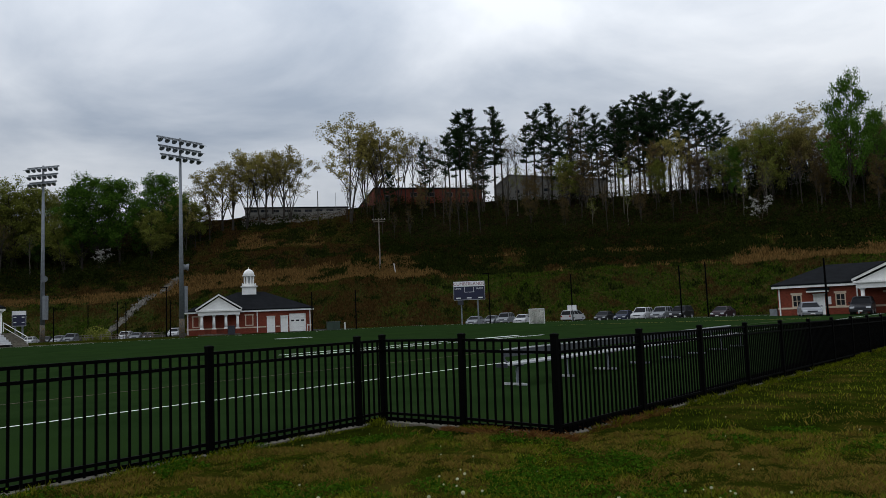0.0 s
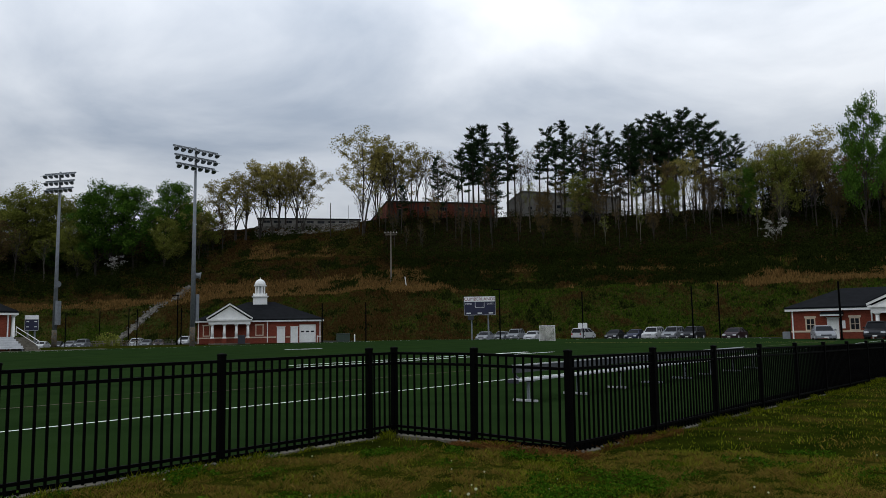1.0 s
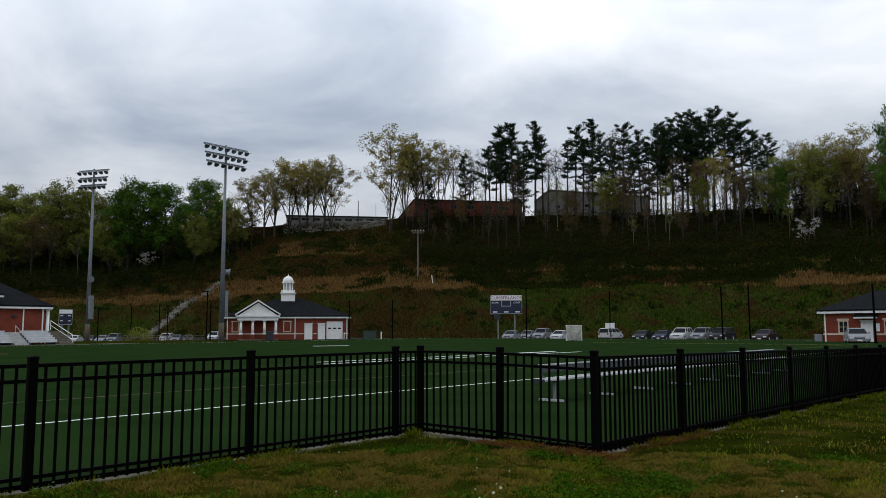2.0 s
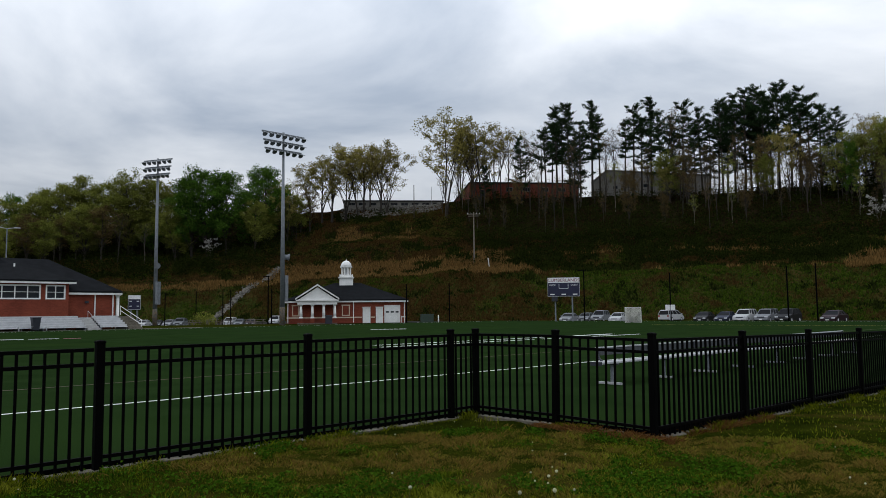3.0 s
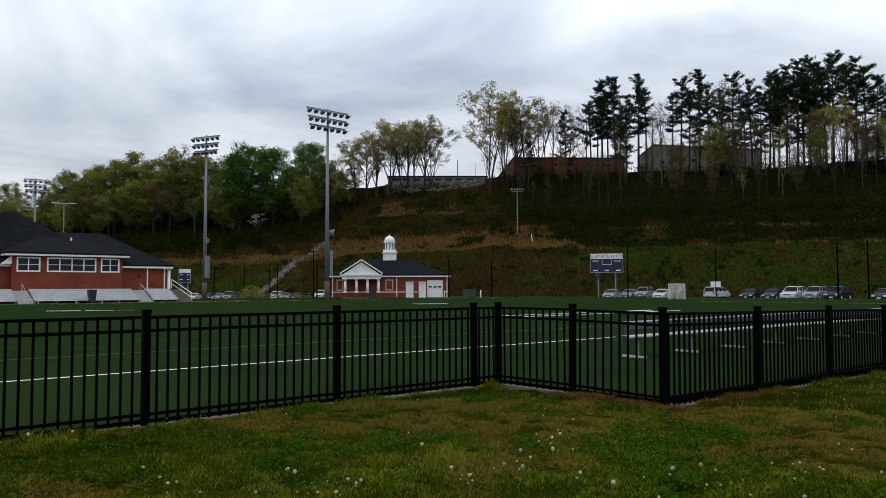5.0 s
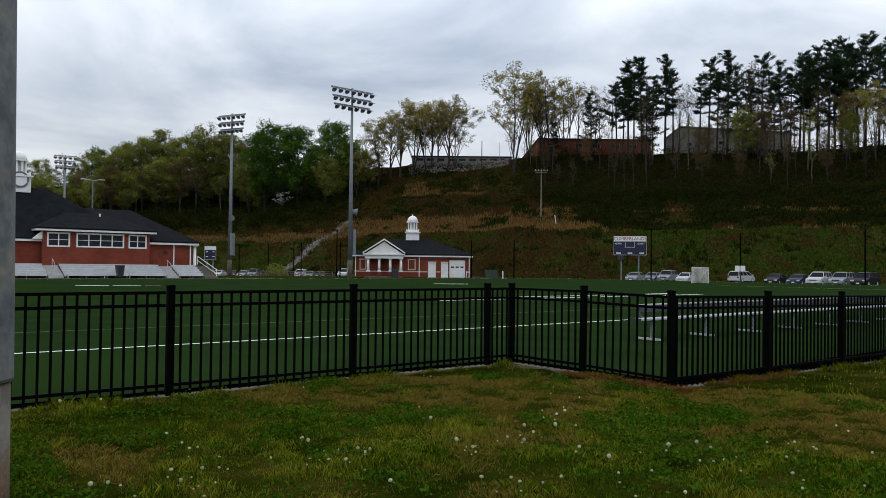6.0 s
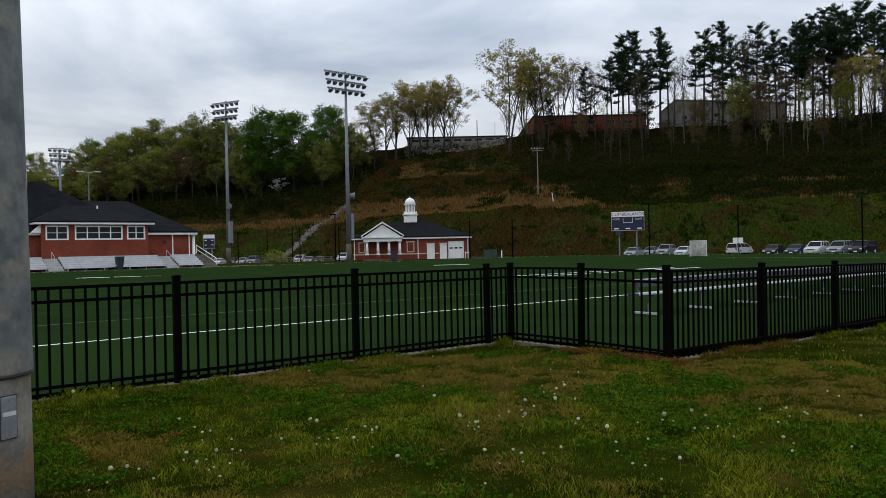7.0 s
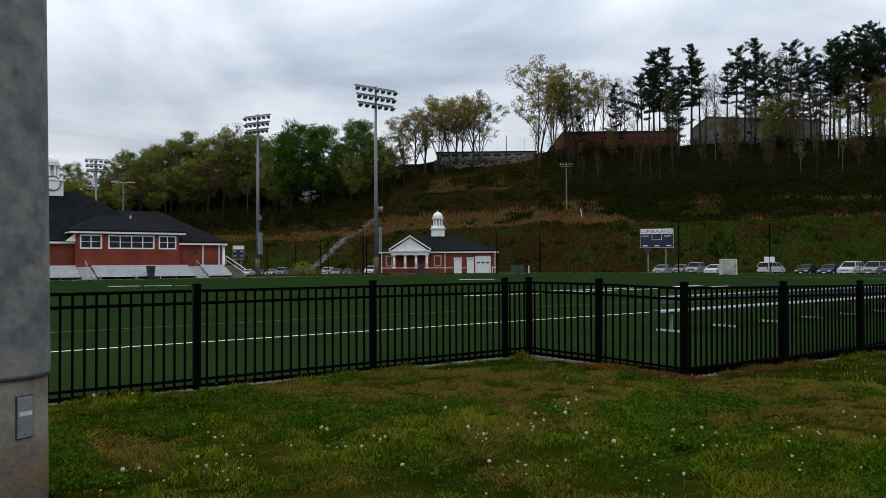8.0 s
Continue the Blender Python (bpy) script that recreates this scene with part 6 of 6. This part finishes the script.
# stone chute running down the slope
chute = MB()
cr = random.Random(8)
for i in range(1100):
    t = cr.random()
    a = 63.9 + (59.0 - 63.9) * t + cr.gauss(0, 0.13)
    f, tp = float(np.interp(a, AZ, FOOT)), float(np.interp(a, AZ, TOP))
    r = f + (tp - f) * (0.02 + 0.42 * t)
    x, y = at_az(a, r)
    s = cr.uniform(0.16, 0.42)
    z = hz(x, y)
    chute.tube([(x, y, z - 0.1), (x + cr.gauss(0, 0.1), y, z + s * 0.3), (x, y + cr.gauss(0, 0.1), z + s * 0.55)], [s, s * 0.95, s * 0.4], 5)
tagged(new("stone_chute", chute.mesh("stone_chute", M_GRAVEL)), "pale stones of a drainage chute on the slope", "stones", kind="stuff")
rub = MB()
for i in range(1500):
    a = cr.uniform(46.8, 54.5)
    r = float(np.interp(a, AZ, TOP)) + cr.uniform(-8, 3)
    x, y = at_az(a, r)
    s = cr.uniform(0.15, 0.5)
    z = hz(x, y)
    rub.tube([(x, y, z - 0.1), (x + cr.gauss(0, 0.1), y, z + s * 0.3), (x, y + cr.gauss(0, 0.1), z + s * 0.6)], [s, s * 0.9, s * 0.4], 5)
tagged(new("rubble", rub.mesh("rubble", M_GRAVEL)), "grey rubble bank below the school wing", "stones", kind="stuff")


# utility poles on the slope
def utility_pole(az, base_r, top_el, r0, material, label, arm=True):
    x, y = at_az(az, base_r)
    z = hz(x, y)
    h = 1.5 + (top_el + slope_of(az)) * base_r - z
    ob = thing("utility_pole", pose(x, y, z, 0, 0, az - 90), label, "utility pole")
    part("pole", MB().cyl(0, 0, -0.3, h, r0, r0 * 0.7, 8), material, ob)
    if arm:
        part("crossarm", MB().box(-1.5, -0.08, h - 0.5, 1.5, 0.08, h - 0.34), M_WOOD, ob)
        part("crossarm", MB().box(-1.3, -0.3, h - 0.95, 1.3, -0.16, h - 0.82), M_WOOD, ob)
        for s in (-1.3, -0.6, 0.6, 1.3):
            part("insulator", MB().cyl(s, 0, h - 0.339, h - 0.12, 0.06, 0.04, 6), M_SIGN, ob)


utility_pole(44.44, 171, 0.1333, 0.17, M_WOOD, "pale wooden utility pole with crossarms on the slope")
utility_pole(48.96, 214, 0.1704, 0.15, M_BARK, "dark wooden utility pole on the ridge", False)
utility_pole(47.6, 236, 0.168, 0.07, M_GALV, "thin grey flagpole near the school wing", False)
x, y = at_az(43.4, 166)
solo("guy_marker", MB().tube([(0.6, 0, -0.1), (0, 0, 2.4)], [0.12, 0.12], 6), M_SIGN, pose(x, y, hz(x, y), 0, 0, 10), "pale leaning guy-wire marker on the slope", "marker")


# ---------- the lawn in front ----------
def lawn_points(n, r0, r1, az0=-4, az1=95):
    r = np.sqrt(NR.uniform(r0 ** 2, r1 ** 2, n))
    a = np.radians(NR.uniform(az0, az1, n))
    x, y = EX + r * np.cos(a), EY + r * np.sin(a)
    ok = np.where(x < -0.03, y < -0.04, y < -2.99) & (np.hypot(x + 7.9, y + 3.45) > 0.34)
    return x[ok], y[ok]


def dryness(x, y):
    """Where the lawn has worn and yellow patches: 0 green, 1 dry."""
    q = 1.5 * patches(x * 0.55, y * 0.55, 41) + 1.0 * patches(x * 1.9, y * 1.9, 47) - 0.42
    for px, py, s in ((-2.1, -2.9, 0.8), (-1.3, -5.6, 1.1), (0.3, -3.4, 0.7), (-6.8, -2.5, 0.5), (-3.6, -4.0, 0.55), (2.6, -6.0, 1.5)):
        q = q + 0.75 * np.exp(-((x - px) ** 2 + (y - py) ** 2) / (2 * (s * 0.6) ** 2))
    return np.clip((q - 0.80) / 0.45, 0, 1)


def blades(name, x, y, h0, w0, material, label, lean=0.45):
    m = len(x)
    z = hill(x, y) - 0.005
    th = NR.uniform(0, 2 * np.pi, m)
    tuss = patches(x * 3.4, y * 3.4, 61, 3)
    h = h0 * NR.uniform(0.4, 1.35, m) * np.clip(0.2 + 3.6 * (tuss - 0.30), 0.25, 1.6)
    w = w0 * NR.uniform(0.6, 1.3, m)
    dx, dy = np.cos(th) * w, np.sin(th) * w
    ph = NR.uniform(0, 2 * np.pi, m)
    ln = np.abs(NR.normal(0, lean, m)) * h
    lx, ly = np.cos(ph) * ln, np.sin(ph) * ln
    v = np.stack([np.stack([x - dx, y - dy, z], -1), np.stack([x + dx, y + dy, z], -1),
                  np.stack([x + dx * 0.7 + lx * 0.4, y + dy * 0.7 + ly * 0.4, z + h * 0.6], -1), np.stack([x + lx, y + ly, z + h], -1)], 1).reshape(-1, 3)
    return tagged(new(name, quads(name, v, 4, material)), label, "grass", kind="stuff")


def lawn(n, r0, r1, az0, az1, height, width):
    x, y = lawn_points(n, r0, r1, az0, az1)
    bare = patches(x * 6.5, y * 6.5, 71, 3) + NR.normal(0, 0.06, len(x)) > 0.30
    x, y = x[bare], y[bare]
    d = dryness(x, y)
    dry = NR.uniform(0, 1, len(x)) < d * 0.8
    tone = 0.5 * patches(x * 0.9, y * 0.9, 81) + 0.5 * patches(x * 2.7, y * 2.7, 83) + NR.normal(0, 0.07, len(x))
    deep, pale = ~dry & (tone < 0.485), ~dry & (tone > 0.55)
    blades("grass", x[deep], y[deep], height * 0.85, width, M_BLADE_DEEP, "deep green lawn grass before the fence")
    blades("grass", x[pale], y[pale], height * 1.15, width, M_BLADE_PALE, "yellow-green tussocks in the lawn")
    k = ~dry & ~deep & ~pale
    blades("grass", x[k], y[k], height, width, M_BLADE, "green lawn grass before the fence")
    blades("dry_grass", x[dry], y[dry], height * 0.85, width, M_BLADE_DRY, "dry straw-coloured grass in worn patches", 0.8)


lawn(640000, 2.2, 10.5, -4, 95, 0.036, 0.0021)
lawn(260000, 10.0, 44.0, -4, 62, 0.040, 0.0055)

# grass growing up against the fence foot, covering parts of the strip
tx = np.concatenate([NR.uniform(-14, -0.1, 9000), NR.uniform(0.0, 30, 12000)])
ty = np.where(tx < -0.05, NR.normal(-0.11, 0.045, len(tx)), NR.normal(-3.07, 0.045, len(tx)))
cl = patches(tx * 1.3, tx * 0 + 0.5, 91, 4) + NR.normal(0, 0.05, len(tx)) > 0.42
cl &= np.where(tx < -0.05, ty < -0.035, ty < -2.99)
blades("grass_tufts", tx[cl], ty[cl], 0.062, 0.0035, M_BLADE, "taller grass tufts along the fence foot", 0.5)
ty2 = NR.uniform(-2.9, -0.05, 5000)
tx2 = NR.normal(-0.1, 0.04, 5000)
cl = (patches(ty2 * 1.3, ty2 * 0, 95, 4) > 0.38) & (tx2 < -0.035)
blades("grass_tufts", tx2[cl], ty2[cl], 0.055, 0.0035, M_BLADE, "grass tufts along the fence's jog", 0.5)

# rusty dead grass round the fence corner
rx, ry = NR.normal(-0.12, 0.08, 3800), NR.uniform(-3.3, -1.2, 3800)
k = (rx < -0.05) | (ry < -3.0)
blades("dead_grass", rx[k], ry[k], 0.05, 0.0035, M_RUST, "rusty dead grass round the fence corner", 1.1)
rx, ry = NR.uniform(-0.3, 3.5, 3600), NR.normal(-3.06, 0.06, 3600)
k = (ry < -3.02) & (patches(rx * 1.5, ry, 99) > 0.45)
blades("dead_grass", rx[k], ry[k], 0.05, 0.0035, M_RUST, "rusty dead grass along the fence foot", 1.1)

# broad clover and weed leaves, in drifts
x, y = lawn_points(190000, 2.2, 10.5)
k = (0.6 * patches(x * 0.8, y * 0.8, 53) + 0.4 * patches(x * 2.6, y * 2.6, 57) + NR.normal(0, 0.05, len(x)) > 0.53) & (dryness(x, y) < 0.5)
x, y = x[k], y[k]
c = np.stack([x, y, hill(x, y) + NR.uniform(0.02, 0.07, len(x))], -1)
tagged(new("clover", quads("clover", leaf_quads(NR, c, 0.0145, flat=0.7, aspect=0.85), 4, M_CLOVER)), "dark green clover and weed leaves in the lawn", "clover", kind="stuff")


# dandelion clocks
def dandelion_model():
    ob = thing("dandelion", pose(0, 0, 0), "dandelion seed head on a thin stem in the lawn", "dandelion", "dandelion clocks")
    part("stem", MB().tube([(0, 0, -0.01), (0.008, 0.003, 0.08), (0.004, 0.0, 0.155)], [0.0028, 0.0024, 0.002], 5), M_STEM, ob)
    rg = random.Random(2)
    mb = MB()
    for i in range(150):
        t = math.acos(1 - 2 * (i + 0.5) / 150)
        a = i * 2.39996
        d = Vector((math.sin(t) * math.cos(a), math.sin(t) * math.sin(a), math.cos(t)))
        c = Vector((0.004, 0, 0.17))
        s = d.orthogonal().normalized()
        w = d.cross(s)
        q = c + d * 0.020 * rg.uniform(0.9, 1.1)
        mb.add([c, q + s * 0.0045, q - s * 0.0022 + w * 0.0038, q - s * 0.0022 - w * 0.0038], [(0, 1, 2), (0, 2, 3), (0, 3, 1), (1, 3, 2)])
    part("seed_head", mb, M_PUFF, ob, "white fluffy seed head")
    return ob


dm = dandelion_model()
dr = random.Random(21)
HEADS = [(-3.62, -4.02), (-3.58, -3.86), (-2.78, -3.58), (-2.65, -3.52), (-3.95, -4.06), (-4.04, -4.32), (-4.4, -3.98), (-4.42, -4.15), (-5.18, -3.63), (-5.41, -3.88),
         (-5.49, -3.73), (-6.4, -3.52), (-6.55, -3.34), (-6.63, -3.72), (-7.11, -3.53), (-7.04, -3.5), (-2.73, -5.21), (-3.12, -5.04), (-3.15, -5.12), (-2.83, -5.13),
         (-3.91, -5.09), (-5.5, -4.6), (-4.14, -5.91), (-3.04, -6.07), (-5.41, -3.25), (-5.3, -2.91), (-4.04, -3.1), (-6.15, -2.04), (-6.18, -2.7), (-6.63, -0.38),
         (-6.21, -0.3), (-3.33, -4.06), (-3.74, -4.68), (-4.98, -4.88), (-4.8, -5.09), (-2.0, -5.56), (-2.03, -5.75)]
spots = [(x, y, dr.uniform(0.6, 0.88)) for x, y in HEADS]
while len(spots) < 150:
    if dr.random() < 0.55:
        px, py = dr.choice(HEADS)
        x, y = px + dr.gauss(0, 0.22), py + dr.gauss(0, 0.22)
    else:
        x, y = at_az(dr.uniform(8, 86), math.sqrt(dr.uniform(3.2 ** 2, 13 ** 2)))
    if (y > -0.3 if x < 0.2 else y > -3.2) or math.hypot(x + 7.9, y + 3.45) < 0.45:
        continue
    spots.append((x, y, dr.uniform(0.28, 0.6)))
for x, y, s in spots:
    o = copy_thing(dm, pose(x, y, hz(x, y), dr.uniform(-14, 14), dr.uniform(-14, 14), dr.uniform(0, 360)))
    o.scale = (s * 0.9, s * 0.9, s * dr.uniform(0.6, 1.0))
for o in (*dm.children_recursive, dm):
    bpy.data.objects.remove(o)
